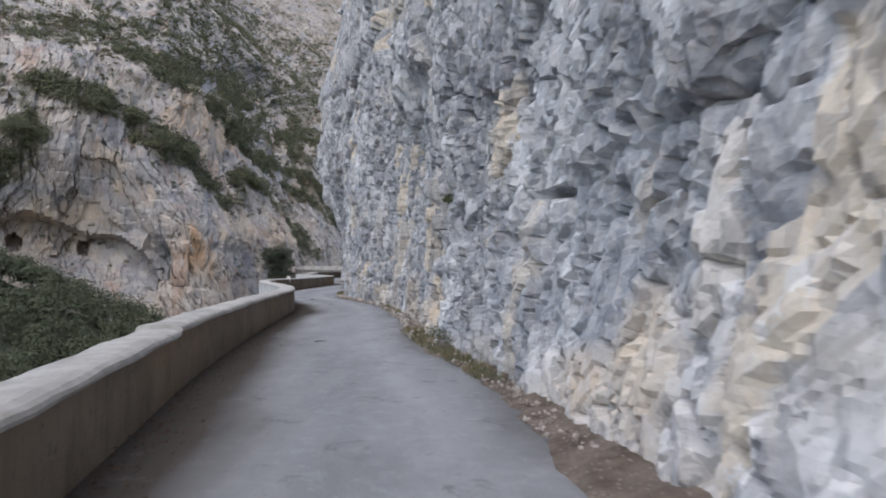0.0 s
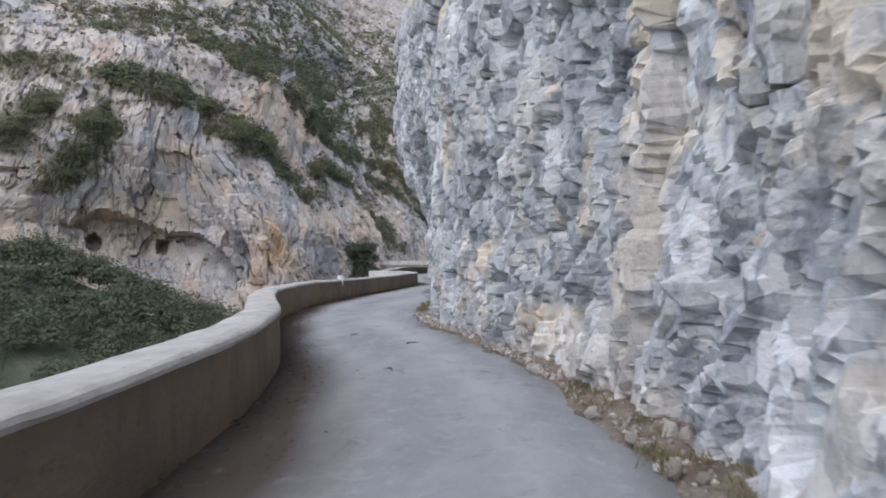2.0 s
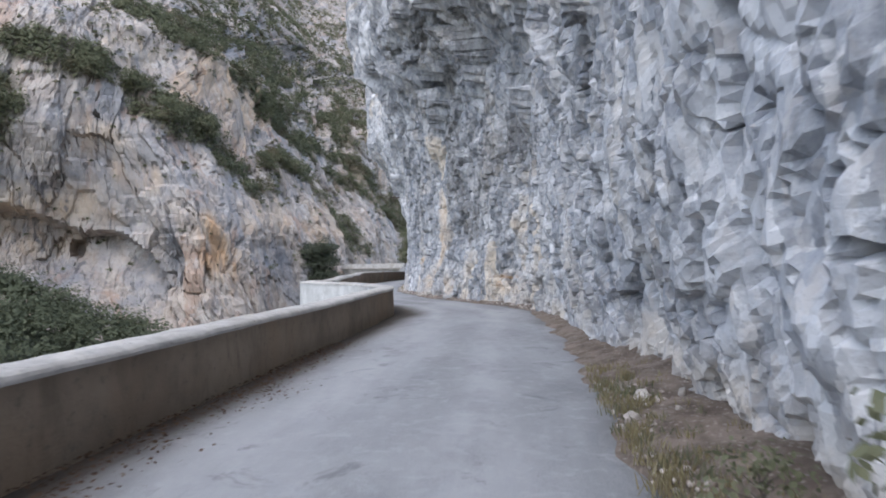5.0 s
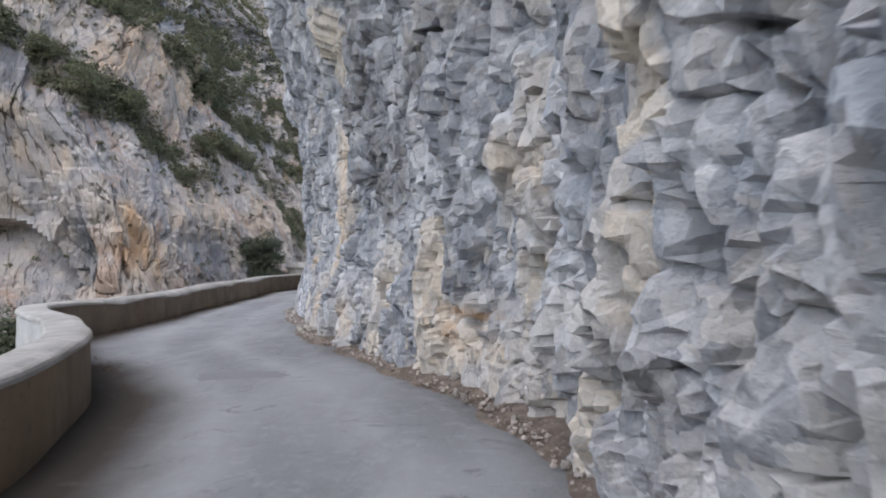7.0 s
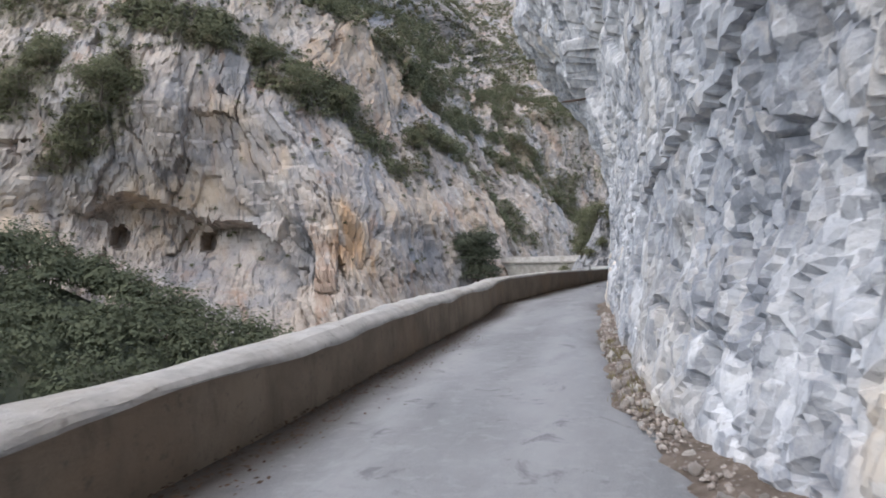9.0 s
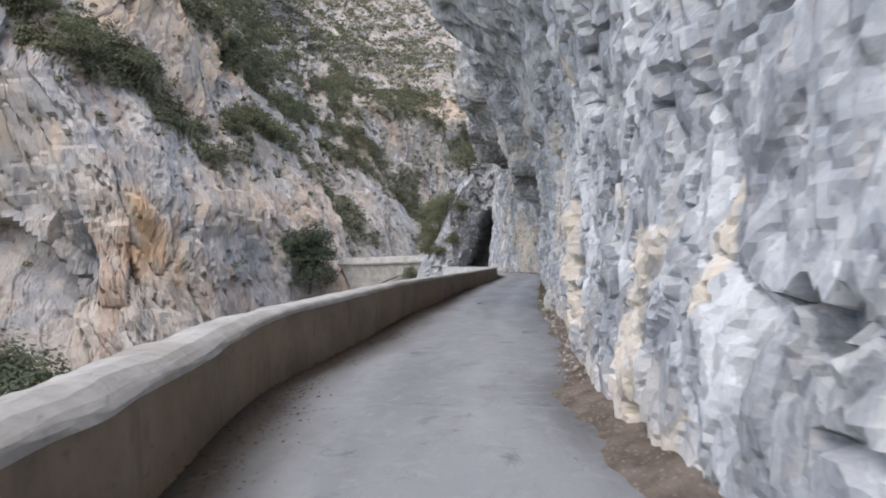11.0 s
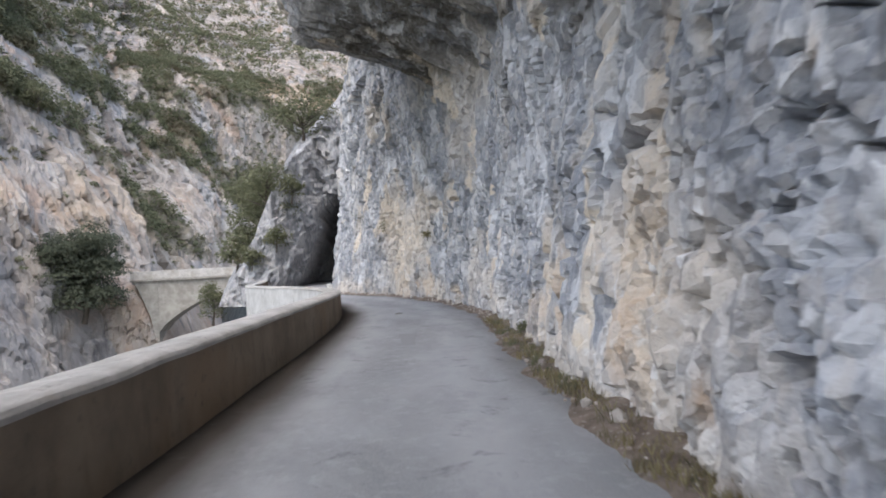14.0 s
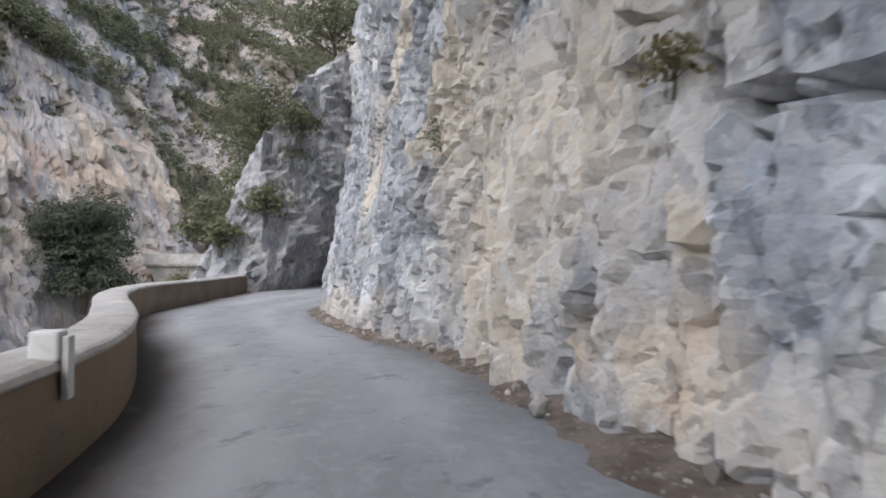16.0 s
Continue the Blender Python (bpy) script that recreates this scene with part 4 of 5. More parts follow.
# Faces weathered blue-grey by running water: place, height, half width, half height, strength.
grey = np.zeros(V.shape)
for hu, hz, ru, rz, a in ((3.0, 1, 0.3, 8, 0.85), (3.45, 4, 0.2, 9, 0.75), (3.05, 21, 0.4, 5, 0.6), (2.3, 0, 0.4, 4, 0.6), (1.75, 27, 0.2, 6, 0.5), (5.0, 2, 0.5, 6, 0.7), (5.6, 20, 0.4, 7, 0.5)):
    grey = np.maximum(grey, a * np.clip(1.4 * (1.0 + ragged - np.hypot((U - hu) / ru, (V - hz) / rz)), 0, 1))
BANDS = [((1.7, 46), (2.1, 42.4), (2.7, 40), (3.23, 38.4), (3.77, 33.6), (4.26, 31), (4.53, 26.4), (4.81, 20.8)),
         ((3.0, 60), (3.7, 54), (4.48, 55), (5.7, 42.4), (6.53, 38.4), (7.41, 28), (7.98, 19), (8.05, 8)),
         ((4.48, 26), (4.98, 22.4), (5.5, 27), (6.24, 28), (6.53, 20.8), (6.75, 7.2)), ((5.58, 54), (6.34, 40), (7.4, 39), (7.91, 25), (8.02, 13)),
         ((1.3, 31), (1.53, 36), (1.65, 38), (1.93, 31), (1.9, 25), (1.77, 20)), ((7.6, 60), (8.3, 50), (8.6, 40), (8.8, 20)), ((0.2, 40), (0.8, 38), (1.3, 44), (1.7, 46)), ((0.4, 22), (1.0, 27), (1.4, 30))]
scrub = (0.42 + 0.16 * np.clip(U - 5, 0, 1)) * np.clip((V - 44) / 14, 0, 1) + 0.26 * np.clip((U - 4.5), 0, 1) * np.clip((V - 8) / 15, 0, 1)
for band in BANDS:
    near = np.full(V.shape, 9.0)
    for (u0, z0), (u1, z1) in zip(band[:-1], band[1:]):
        a, b = (u1 - u0) * 20, z1 - z0
        t = np.clip(((U - u0) * 20 * a + (V - z0) * b) / (a * a + b * b), 0, 1)
        near = np.minimum(near, np.hypot((U - u0) * 20 - t * a, V - z0 - t * b))
    scrub = np.maximum(scrub, np.clip(1.35 - near / 4.5, 0, 1))
scrub = np.clip(scrub * (0.85 + 0.8 * fractal(S / 9, V / 6, 540, 3)), 0, 1)
hill = grid_mesh("mountain", FAR, FAR_ROCK, False, tone=0.5 * tone + 0.5 * t2 + 0.14 * np.clip(4.5 - U, 0, 1), cream=cream, rust=rust, grey=grey, scrub=np.clip(scrub * np.where(V > 55, 0.6, 1.2), 0, 1))
tagged(hill, "rocky mountain slope across the gorge with scrub", "mountain", kind="structure")

# ---------------------------------------------------------------- rock spur with the tunnel
def rock_mass(name, xs, zs, crest, front, material, seed, hole, label, **layers):
    """A rock that faces the road: its crest line over x, its front over x, and a bore through it."""
    A, B = np.meshgrid(xs, zs, indexing="ij")
    crest, front = table(xs, *crest)[:, None], table(xs, *front)[:, None]
    relief, tone, _ = rock_relief(A, B, seed, 1.8, 0.5)
    over = np.clip(B - crest + 1.5, 0, None)
    depth = front + 0.25 * np.clip(B, 0, 30) + over * 2.2 - relief
    if hole:
        # A tall cleft: a leaning left side, closing towards the top.
        inside = A - table(B, (-2, 0, 3.2, 6, 8), (-20.1, -19.7, hole - 3.1, hole - 1.9, hole + 0.5)) - 0.35 * relief
        depth = depth + (np.clip(1.3 * inside, 0, 2) + 14 * (inside > 1.3 - 0.1 * B)) * (A < hole + 3) * (B < 9)
    top = np.minimum(B, crest + 0.8 * np.log1p(over) + 0.4 * relief)
    ob = grid_mesh(name, np.stack([A, depth, top], -1), material, False, tone=0.85 * tone, **{k: tone * 0 + v for k, v in layers.items()})
    return tagged(ob, label, "rock", kind="structure")


rock_mass("rock_spur", np.arange(-34, -9, 0.22), np.arange(-1, 24, 0.22), ((-34, -27, -23.4, -21.7, -20.3, -19, -17, -14, -9), (-14, -6, 1.0, 3.4, 7.0, 10, 13, 17, 22)),
          ((-34, -24, -21, -19, -17.4, -9), (158, 155.5, 153.5, 154.5, 157, 157)), DARK_ROCK, 800, -15.0, "grey rock spur pierced by a dark road tunnel", cream=0.1)
rock_mass("rock_outcrop", np.arange(-56, -38, 0.25), np.arange(-22, 4, 0.25), ((-56, -50, -46, -43.6, -42.3, -41, -38), (4, 2.2, 0.6, -0.6, -3.5, -7.0, -19)),
          ((-56, -48, -42, -38), (199, 199.6, 200.2, 202)), FAR_ROCK, 830, 0, "pinkish grey rock beside the bridge's end", cream=0.3, rust=0.1, scrub=0.0)


# ---------------------------------------------------------------- roadside parapet
def parapet(y0, y1, raised=0.0, thick=0.48):
    """A stretch of low rendered wall with a ragged pale coping."""
    base = new("parapet_wall")
    ya = np.linspace(y0, y1, int((y1 - y0) / 0.12))
    x = wall_x(ya)
    dx = np.gradient(x, ya)
    n = np.stack([-1 / np.hypot(1, dx), dx / np.hypot(1, dx)], -1)
    h = table(ya, HIGH_Y, HIGH) + raised + 0.007 * fractal(ya / 0.7, ya * 0, 31, 4)
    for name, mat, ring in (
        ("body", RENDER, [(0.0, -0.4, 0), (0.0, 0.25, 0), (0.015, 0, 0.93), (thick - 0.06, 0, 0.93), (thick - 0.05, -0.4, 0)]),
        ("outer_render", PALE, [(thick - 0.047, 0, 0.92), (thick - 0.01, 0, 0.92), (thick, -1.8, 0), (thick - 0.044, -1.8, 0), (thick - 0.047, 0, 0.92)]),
        ("coping", COPING, [(0.2, 0, 0.9), (-0.010, 0, 0.9), (-0.012, -0.04, 1), (0.004, -0.012, 1), (0.035, 0.004, 1), (0.12, 0.018, 1), (0.24, 0.012, 1), (thick - 0.02, -0.008, 1), (thick + 0.012, -0.035, 1), (thick + 0.015, 0, 0.9), (0.2, 0, 0.9)]),
    ):
        pts = []
        for k, (off, up, share) in enumerate(ring):
            worn = np.clip((ya - 66) / 3, 0, 1) * np.clip((89 - ya) / 3, 0, 1)
            rag = (0.005 + 0.010 * worn) * fractal(ya / 0.6, ya * 0 + 3 * k, 44 + k, 4)
            slump = worn * (0.07 + 0.05 * fractal(ya / 2.2, ya * 0, 61, 3)) * np.clip(1 - off / 0.16, 0, 1)
            o = off + rag * (name == "coping")
            pts.append(np.stack([x + n[:, 0] * o, ya + n[:, 1] * o, h * share + up + rag * (share == 1) - slump * (share > 0)], -1))
        P = np.stack(pts, 1)
        ends = [np.repeat(P[k:k + 1].mean(1, keepdims=True), P.shape[1], 1) for k in (0, -1)]
        ob = grid_mesh(name, np.concatenate([ends[0], P, ends[1]])[::-1], mat, smooth=False)
        ob.parent = base
    return tagged(base, "low cement-rendered roadside wall with pale worn coping", "wall", "roadside wall stretches", kind="structure")


for y0, y1, up in ((-34, 7.6, -0.05), (7.6, 131, 0), (131, 155, 0)):
    parapet(y0, y1, up)

# ---------------------------------------------------------------- plants
rng = np.random.default_rng(7)


def leaf_cloud(centres, radii, counts, size, seed, toss=0.45):
    """Leaf quads strewn in lumpy balls. centres[n, 3], radii[n, 3]; counts: leaves for each; size: their length."""
    r = np.random.default_rng(seed)
    k = np.repeat(np.arange(len(centres)), counts)
    n = len(k)
    way = r.normal(size=(n, 3))
    way /= np.linalg.norm(way, axis=1, keepdims=True)
    way[:, 2] = np.where(way[:, 2] < -0.35, -way[:, 2] * 0.5, way[:, 2])
    lump = 1 + 0.28 * np.sin(way[:, 0] * 5 + k) * np.cos(way[:, 1] * 6 + 2 * k) + 0.2 * np.sin(way[:, 2] * 9 + 3 * k)
    at = centres[k] + way * radii[k] * (lump * r.uniform(0.45, 1.0, n) ** 0.5)[:, None]
    face = way + (0, 0, 0.5) + r.normal(0, toss, (n, 3))
    a = np.cross(face, r.normal(size=(n, 3)))
    a /= np.linalg.norm(a, axis=1, keepdims=True)
    b = np.cross(face, a)
    b /= np.linalg.norm(b, axis=1, keepdims=True)
    s = (size * r.uniform(0.6, 1.4, n))[:, None]
    return np.stack([at - a * s, at - b * s * 0.55, at + a * s, at + b * s * 0.55], 1)


def limb(bm, points, r0, r1, sides=7):
    """A tapered bent limb through the points."""
    rings = []
    for i, q in enumerate(points):
        q = Vector(q)
        ahead = (Vector(points[min(i + 1, len(points) - 1)]) - Vector(points[max(i - 1, 0)])).normalized()
        side = ahead.orthogonal().normalized()
        up = ahead.cross(side)
        r = r0 + (r1 - r0) * i / (len(points) - 1)
        rings.append([bm.verts.new(q + (side * math.cos(2 * math.pi * k / sides) + up * math.sin(2 * math.pi * k / sides)) * r) for k in range(sides)])
    for a, b in zip(rings[:-1], rings[1:]):
        for k in range(sides):
            bm.faces.new((a[k], a[(k + 1) % sides], b[(k + 1) % sides], b[k]))
    bm.faces.new(rings[-1])


def tree(name, x, y, z, height, spread, leaves, leaf, seed, material, label, category, low=0.25):
    """A trunk with limbs and a crown of many leaves in clumps."""
    r = np.random.default_rng(seed)
    base = new(name)
    base.location = (x, y, z)
    bm = bmesh.new()
    limb(bm, [(0, 0, -min(0.4, 0.1 * height)), (0.05 * height, 0.02 * height, height * 0.25), (0.02 * height, 0.05 * height, height * 0.6)], 0.035 * height, 0.015 * height)
    tips = []
    for k in range(9):
        a, up = k * 2.4 + r.uniform(0, 1), r.uniform(low + 0.1, 0.9)
        reach = spread * r.uniform(0.45, 0.85) * (1.15 - abs(up - 0.5))
        tip = (math.cos(a) * reach, math.sin(a) * reach, height * up)
        limb(bm, [(0.03 * height, 0.03 * height, height * min(up * 0.6, 0.5)), (tip[0] * 0.5, tip[1] * 0.5, height * (up * 0.85)), tip], 0.014 * height, 0.004 * height, 5)
        tips.append(tip)
    part("trunk", bm, BARK, base)
    tips = np.array(tips + [(0, 0, height * 0.85), (0.1 * spread, 0, height * 0.6)] + [(spread * 0.45 * math.cos(k * 2.1), spread * 0.45 * math.sin(k * 2.1), height * (low + 0.2 + 0.09 * k)) for k in range(6)])
    radii = np.stack([spread * r.uniform(0.46, 0.64, len(tips))] * 2 + [height * r.uniform(0.21, 0.3, len(tips))], 1)
    quads_mesh("crown", leaf_cloud(tips, radii, np.full(len(tips), leaves // len(tips)), leaf, seed + 1), material, base)
    return tagged(base, label, category)


def on_slope(u, z):
    """A place on the far slope."""
    a, b = np.interp(u, uh, range(len(uh))), np.interp(z, zh, range(len(zh)))
    return FAR[np.round(a).astype(int), np.round(b).astype(int)]


# Scrub all over the far slope.
u, z = rng.uniform(0.3, 9, 110000), np.concatenate([rng.uniform(0, 70, 60000), rng.uniform(60, 200, 42000), rng.uniform(200, 330, 8000)])
ia, ib = np.round(np.interp(u, uh, range(len(uh)))).astype(int), np.round(np.interp(z, zh, range(len(zh)))).astype(int)
keep = rng.uniform(0, 1, len(u)) < np.where(z > 70, 0.3 * scrub[ia, ib], 0.8 * scrub[ia, ib] ** 2) + 0.006
ia, ib = ia[keep], ib[keep]
spots = FAR[ia, ib]
thick = scrub[ia, ib]
size = rng.uniform(0.5, 1.15, len(spots)) * (0.8 + 0.9 * thick) * np.where(spots[:, 2] > 70, 1.45, 1.0)
high = spots[:, 2] > 70
lift, round_ = np.stack([0 * size, 0 * size, 0.45 * size], 1), np.stack([size, size, 0.85 * size], 1)
cloud = np.concatenate([leaf_cloud((spots + lift)[~high], round_[~high], np.full((~high).sum(), 24), 0.26, 21, 0.3), leaf_cloud((spots + lift)[high], round_[high], np.full(high.sum(), 15), 0.5, 22, 0.3)])
tagged(quads_mesh("scrub", cloud, SHRUB), "dark green scrub scattered over the rocky slope", "scrub", kind="stuff")

# Larger evergreen bushes on the ledges.
for k, (u, z, h) in enumerate(((1.38, 29, 5.5), (1.53, 35, 5), (1.9, 29, 6.5), (1.98, 30, 5), (1.76, 20, 4.5), (1.85, 24, 4.5), (2.75, 38.5, 5), (3.3, 36.5, 5), (3.85, 31, 5.5), (4.3, 29.5, 5), (7.95, 14, 6), (8.05, 7, 6), (7.7, 20, 5), (5.2, 26, 5), (5.9, 26, 5))):
    q = on_slope(u, z)
    tree("bush", q[0] + 0.8, q[1] - 0.8, q[2] - 1.2, h, h * 0.6, 2600, 0.17, 100 + k, SHRUB, "rounded dark evergreen bush on a rock ledge", "bush", 0.05)

# The broad tree beside the bridge.
tree("tree", -48.6, 195.8, -3.8, 10.6, 5.0, 22000, 0.17, 60, EVERGREEN, "broad dark evergreen tree beside the stone bridge", "tree", 0.12)
tree("bush", -20.6, 156.8, 4.6, 4.2, 2.2, 3600, 0.09, 61, SHRUB, "green bush on the rock spur beside the tunnel", "bush", 0.05)
tree("bush", -18.2, 161.5, 10.6, 4.5, 2.6, 3600, 0.10, 62, SHRUB, "green bush on top of the rock spur", "bush", 0.05)
tree("bush", -22.6, 156.2, 1.4, 2.4, 1.3, 900, 0.13, 63, SHRUB, "low green bush at the foot of the rock spur", "bush", 0.05)

tree("bush", -23.0, 163.0, 1.6, 4.6, 1.7, 5200, 0.09, 65, SHRUB, "dense green bush on the flank of the rock spur", "bush", 0.05)
tree("bush", -22.2, 164.4, 4.6, 4.6, 2.0, 5200, 0.09, 66, SHRUB, "dense green bush on the flank of the rock spur", "bush", 0.05)
tree("bush", -25.4, 160.8, -2.4, 3.0, 1.0, 2600, 0.08, 64, SHRUB, "green bush on the flank of the rock spur", "bush", 0.05)
for k, (x, y, z, h) in enumerate(((-19.6, 154.2, 2.6, 1.6), (-21.2, 153.9, 1.4, 1.3), (-18.6, 155.8, 6.0, 1.8))):
    tree("bush", x, y, z, h, h * 0.5, 700, 0.1, 260 + k, SHRUB, "small green bush clinging to the rock spur", "bush", 0.05)


def on_cliff(y, z):
    """A place on the face of the cliff."""
    return P_CLIFF[np.argmin(np.abs(yc - y)), np.argmin(np.abs(zc - z))]


for k, (y, z, h, mat, label) in enumerate(((131.75, 2.15, 0.42, DRY, "dry straw-coloured tuft hanging on the cliff"), (129.3, 1.54, 0.3, DRY, "dry straw-coloured tuft hanging on the cliff"), (140.0, 3.4, 0.9, SHRUB, "green shrub growing out of the cliff face"), (137.3, 2.8, 0.8, SHRUB, "green shrub growing out of the cliff face"),
                                           (11.9, 2.55, 0.18, SHRUB, "green shrub growing out of the cliff face"))):
    q = on_cliff(y, z)
    tree("cliff_plant", q[0] - 0.02, q[1], q[2] - 0.2 * h, h * 0.8, h * 0.5, 300, 0.03, 280 + k, mat, label, "plant", 0.1)

# Wooded slope under the far cliff.
a, b = np.meshgrid(np.linspace(0, 1, 60), np.linspace(0, 1, 26), indexing="ij")
rx, ry, rz = (table(a, (0, 0.3, 0.62, 1), q) for q in ((-165, -124, -92, -58), (80, 106, 128, 146), (10, 8.5, 0.0, -16.0)))
W = np.stack([rx + 34 * b - 6, ry - 34 * b + 6, rz - 30 * b**1.2 + 1.5 * fractal(a * 12, b * 5, 880, 3)], -1)
wooded = grid_mesh("wooded_slope", W, FLOOR)
tagged(wooded, "steep wooded slope below the far cliff", "slope", kind="structure")
pick = rng.integers(0, 60, 760), (26 * rng.uniform(0, 1, 760) ** 1.7).astype(int)
top = W[pick] + rng.normal(0, 1.2, (760, 3)) * (1, 1, 0)
size = rng.uniform(1.7, 3.4, 760)
cloud = leaf_cloud(top + np.stack([0 * size, 0 * size, size * 1.3], 1), np.stack([size, size, size * 1.25], 1), np.full(760, 240), 0.30, 33, 0.3)
tagged(quads_mesh("woodland", cloud, WOOD), "dense dark green woodland on the slope below", "woodland", kind="stuff")

# Sapling and small plants at the foot of the cliff.
tree("sapling", -5.45, 40.3, 0.12, 1.05, 0.2, 560, 0.028, 70, SHRUB, "small dark green sapling at the foot of the cliff", "sapling", 0.1)
for k, (y, off, h) in enumerate(((11.2, 0.1, 0.5), (39.0, 0.35, 0.45), (42.0, 0.3, 0.55), (36.2, 0.3, 0.7), (101.5, 0.2, 0.4), (106, 0.25, 0.5), (110, 0.3, 0.4), (118.8, 0.3, 0.35))):
    tree("plant", float(foot_x(y)) + off, y, 0.08, h * 0.7, h * 0.45, 260, 0.022, 200 + k, SHRUB, "low green weed growing in the roadside gravel", "plant", 0.1)


def tufts(name, spots, height, blades, material, seed, label):
    """Grass blades, as one mesh."""
    r = np.random.default_rng(seed)
    k = np.repeat(np.arange(len(spots)), blades)
    n = len(k)
    root = spots[k] + r.normal(0, 0.05, (n, 3)) * (1, 1, 0)
    h = height * r.uniform(0.5, 1.2, n)
    tip = root + np.stack([r.normal(0, 0.35, n) * h, r.normal(0, 0.35, n) * h, h], 1)
    side = np.stack([r.normal(size=n), r.normal(size=n), 0 * h], 1)
    side *= 0.006 / np.linalg.norm(side, axis=1, keepdims=True)
    quads = np.stack([root - side, root + side, tip + side * 0.3, tip - side * 0.3], 1)
    return tagged(quads_mesh(name, quads, material), label, "grass", kind="stuff")


def beside_cliff(count, stretches, spread, seed):
    r = np.random.default_rng(seed)
    pieces = [r.uniform(y0, y1, max(1, int(count * share))) for y0, y1, share in stretches]
    y = np.concatenate(pieces)
    off = np.abs(r.normal(0, spread, len(y))) - 0.05
    return np.stack([foot_x(y) + np.clip(off, -0.3, 0.9), y, 0.02 + 0.12 * np.clip(off, 0, 1)], 1)


spots = beside_cliff(620, ((8, 15, 0.2), (20, 24, 0.06), (34, 47, 0.38), (72, 78, 0.06), (97, 123, 0.38)), 0.3, 41)
tufts("dry_grass", spots, 0.085, 18, DRY, 42, "dry yellowish grass along the foot of the cliff")
spots = beside_cliff(330, ((8, 14, 0.25), (34, 46, 0.3), (98, 122, 0.45)), 0.3, 43)
tufts("green_grass", spots, 0.09, 16, SHRUB, 44, "thin green grass along the foot of the cliff")

# Dead leaves and dirt along the parapet.
y = np.concatenate([rng.uniform(2, 30, 2600), rng.uniform(30, 50, 5000), rng.uniform(62, 112, 7000)])
off = np.abs(rng.normal(0.12, 0.25, len(y)) + 0.25 * fractal(y / 1.5, y * 0, 47, 3)) + 0.03
c = np.stack([wall_x(y) + off, y, 0.0 + 0.04 * np.sin(np.pi * np.clip(off / 4, 0, 1))], 1)
a = rng.uniform(0, 2 * np.pi, len(y))
s = rng.uniform(0.01, 0.028, len(y))[:, None]
e1, e2 = np.stack([np.cos(a), np.sin(a), rng.uniform(-0.3, 0.3, len(y))], 1) * s, np.stack([-np.sin(a), np.cos(a), rng.uniform(-0.3, 0.3, len(y))], 1) * s * 0.7
tagged(quads_mesh("leaf_litter", np.stack([c - e1, c - e2, c + e1, c + e2], 1) + (0, 0, 0.012), LITTER), "brown dead leaves drifted along the roadside wall", "leaf litter", kind="stuff")


# ---------------------------------------------------------------- stones
def stone_shape(seed):
    """A broken stone, about one metre across."""
    r = random.Random(seed)
    bm = bmesh.new()
    bmesh.ops.create_icosphere(bm, subdivisions=1, radius=0.5)
    for v in bm.verts:
        v.co = Vector((v.co.x * r.uniform(0.7, 1.25), v.co.y * r.uniform(0.6, 1.1), v.co.z * r.uniform(0.5, 0.9)))
    return bm


stones = []
for k in range(7):
    bm = stone_shape(k)
    me = bpy.data.meshes.new("stone")
    bm.to_mesh(me)
    bm.free()
    me.materials.append(PEBBLE)
    stones.append(me)
TALUS = ((5, 16, 0.1), (16, 26, 0.16), (24, 33, 0.2), (36, 46, 0.12), (57, 66, 0.1), (66, 84, 0.42), (88, 104, 0.14), (104, 122, 0.05), (122, 142, 0.08))
spots = beside_cliff(230, TALUS, 0.28, 51)
for k, q in enumerate(spots):
    size = rng.uniform(0.06, 0.17) * (1.25 if rng.uniform() < 0.12 else 1)
    ob = new("stone", stones[k % 7])
    ob.matrix_world = Matrix.LocRotScale(Vector(q) + Vector((0, 0, size * 0.2)), Euler(rng.uniform(0, 6, 3)), Vector((size,) * 3))
    tagged(ob, "pale broken stone lying at the cliff's foot", "stone", "loose stones along the cliff")

spots = beside_cliff(5200, TALUS, 0.34, 52)
shape = stone_shape(3)
sv = np.array([v.co for v in shape.verts])
sf = np.array([[v.index for v in f.verts] for f in shape.faces])
shape.free()
n = len(spots)
size = rng.uniform(0.015, 0.07, n) ** 1.0
turn = rng.uniform(0, 2 * np.pi, n)
grow = rng.uniform(0.6, 1.3, (n, 1, 3)) * size[:, None, None]
v = sv[None] * grow
v = np.stack([v[..., 0] * np.cos(turn)[:, None] - v[..., 1] * np.sin(turn)[:, None], v[..., 0] * np.sin(turn)[:, None] + v[..., 1] * np.cos(turn)[:, None], v[..., 2]], -1)
v += (spots + np.stack([0 * size, 0 * size, size * 0.2], 1))[:, None]
me = bpy.data.meshes.new("rubble")
me.from_pydata(v.reshape(-1, 3).tolist(), [], (sf[None] + np.arange(n)[:, None, None] * len(sv)).reshape(-1, 3).tolist())
me.materials.append(STONE)
tagged(new("rubble", me), "small pale rubble along the foot of the cliff", "rubble", kind="stuff")


# ---------------------------------------------------------------- marker posts on the parapet
def box(bm, x0, x1, y0, y1, z0, z1, bevel=0.0):
    made = bmesh.ops.create_cube(bm, size=1)["verts"]
    for v in made:
        v.co = Vector(((x0 + x1) / 2 + v.co.x * (x1 - x0), (y0 + y1) / 2 + v.co.y * (y1 - y0), (z0 + z1) / 2 + v.co.z * (z1 - z0)))
    if bevel:
        edges = list({e for v in made for e in v.link_edges})
        bmesh.ops.bevel(bm, geom=edges, offset=bevel, segments=2, affect="EDGES", profile=0.6)


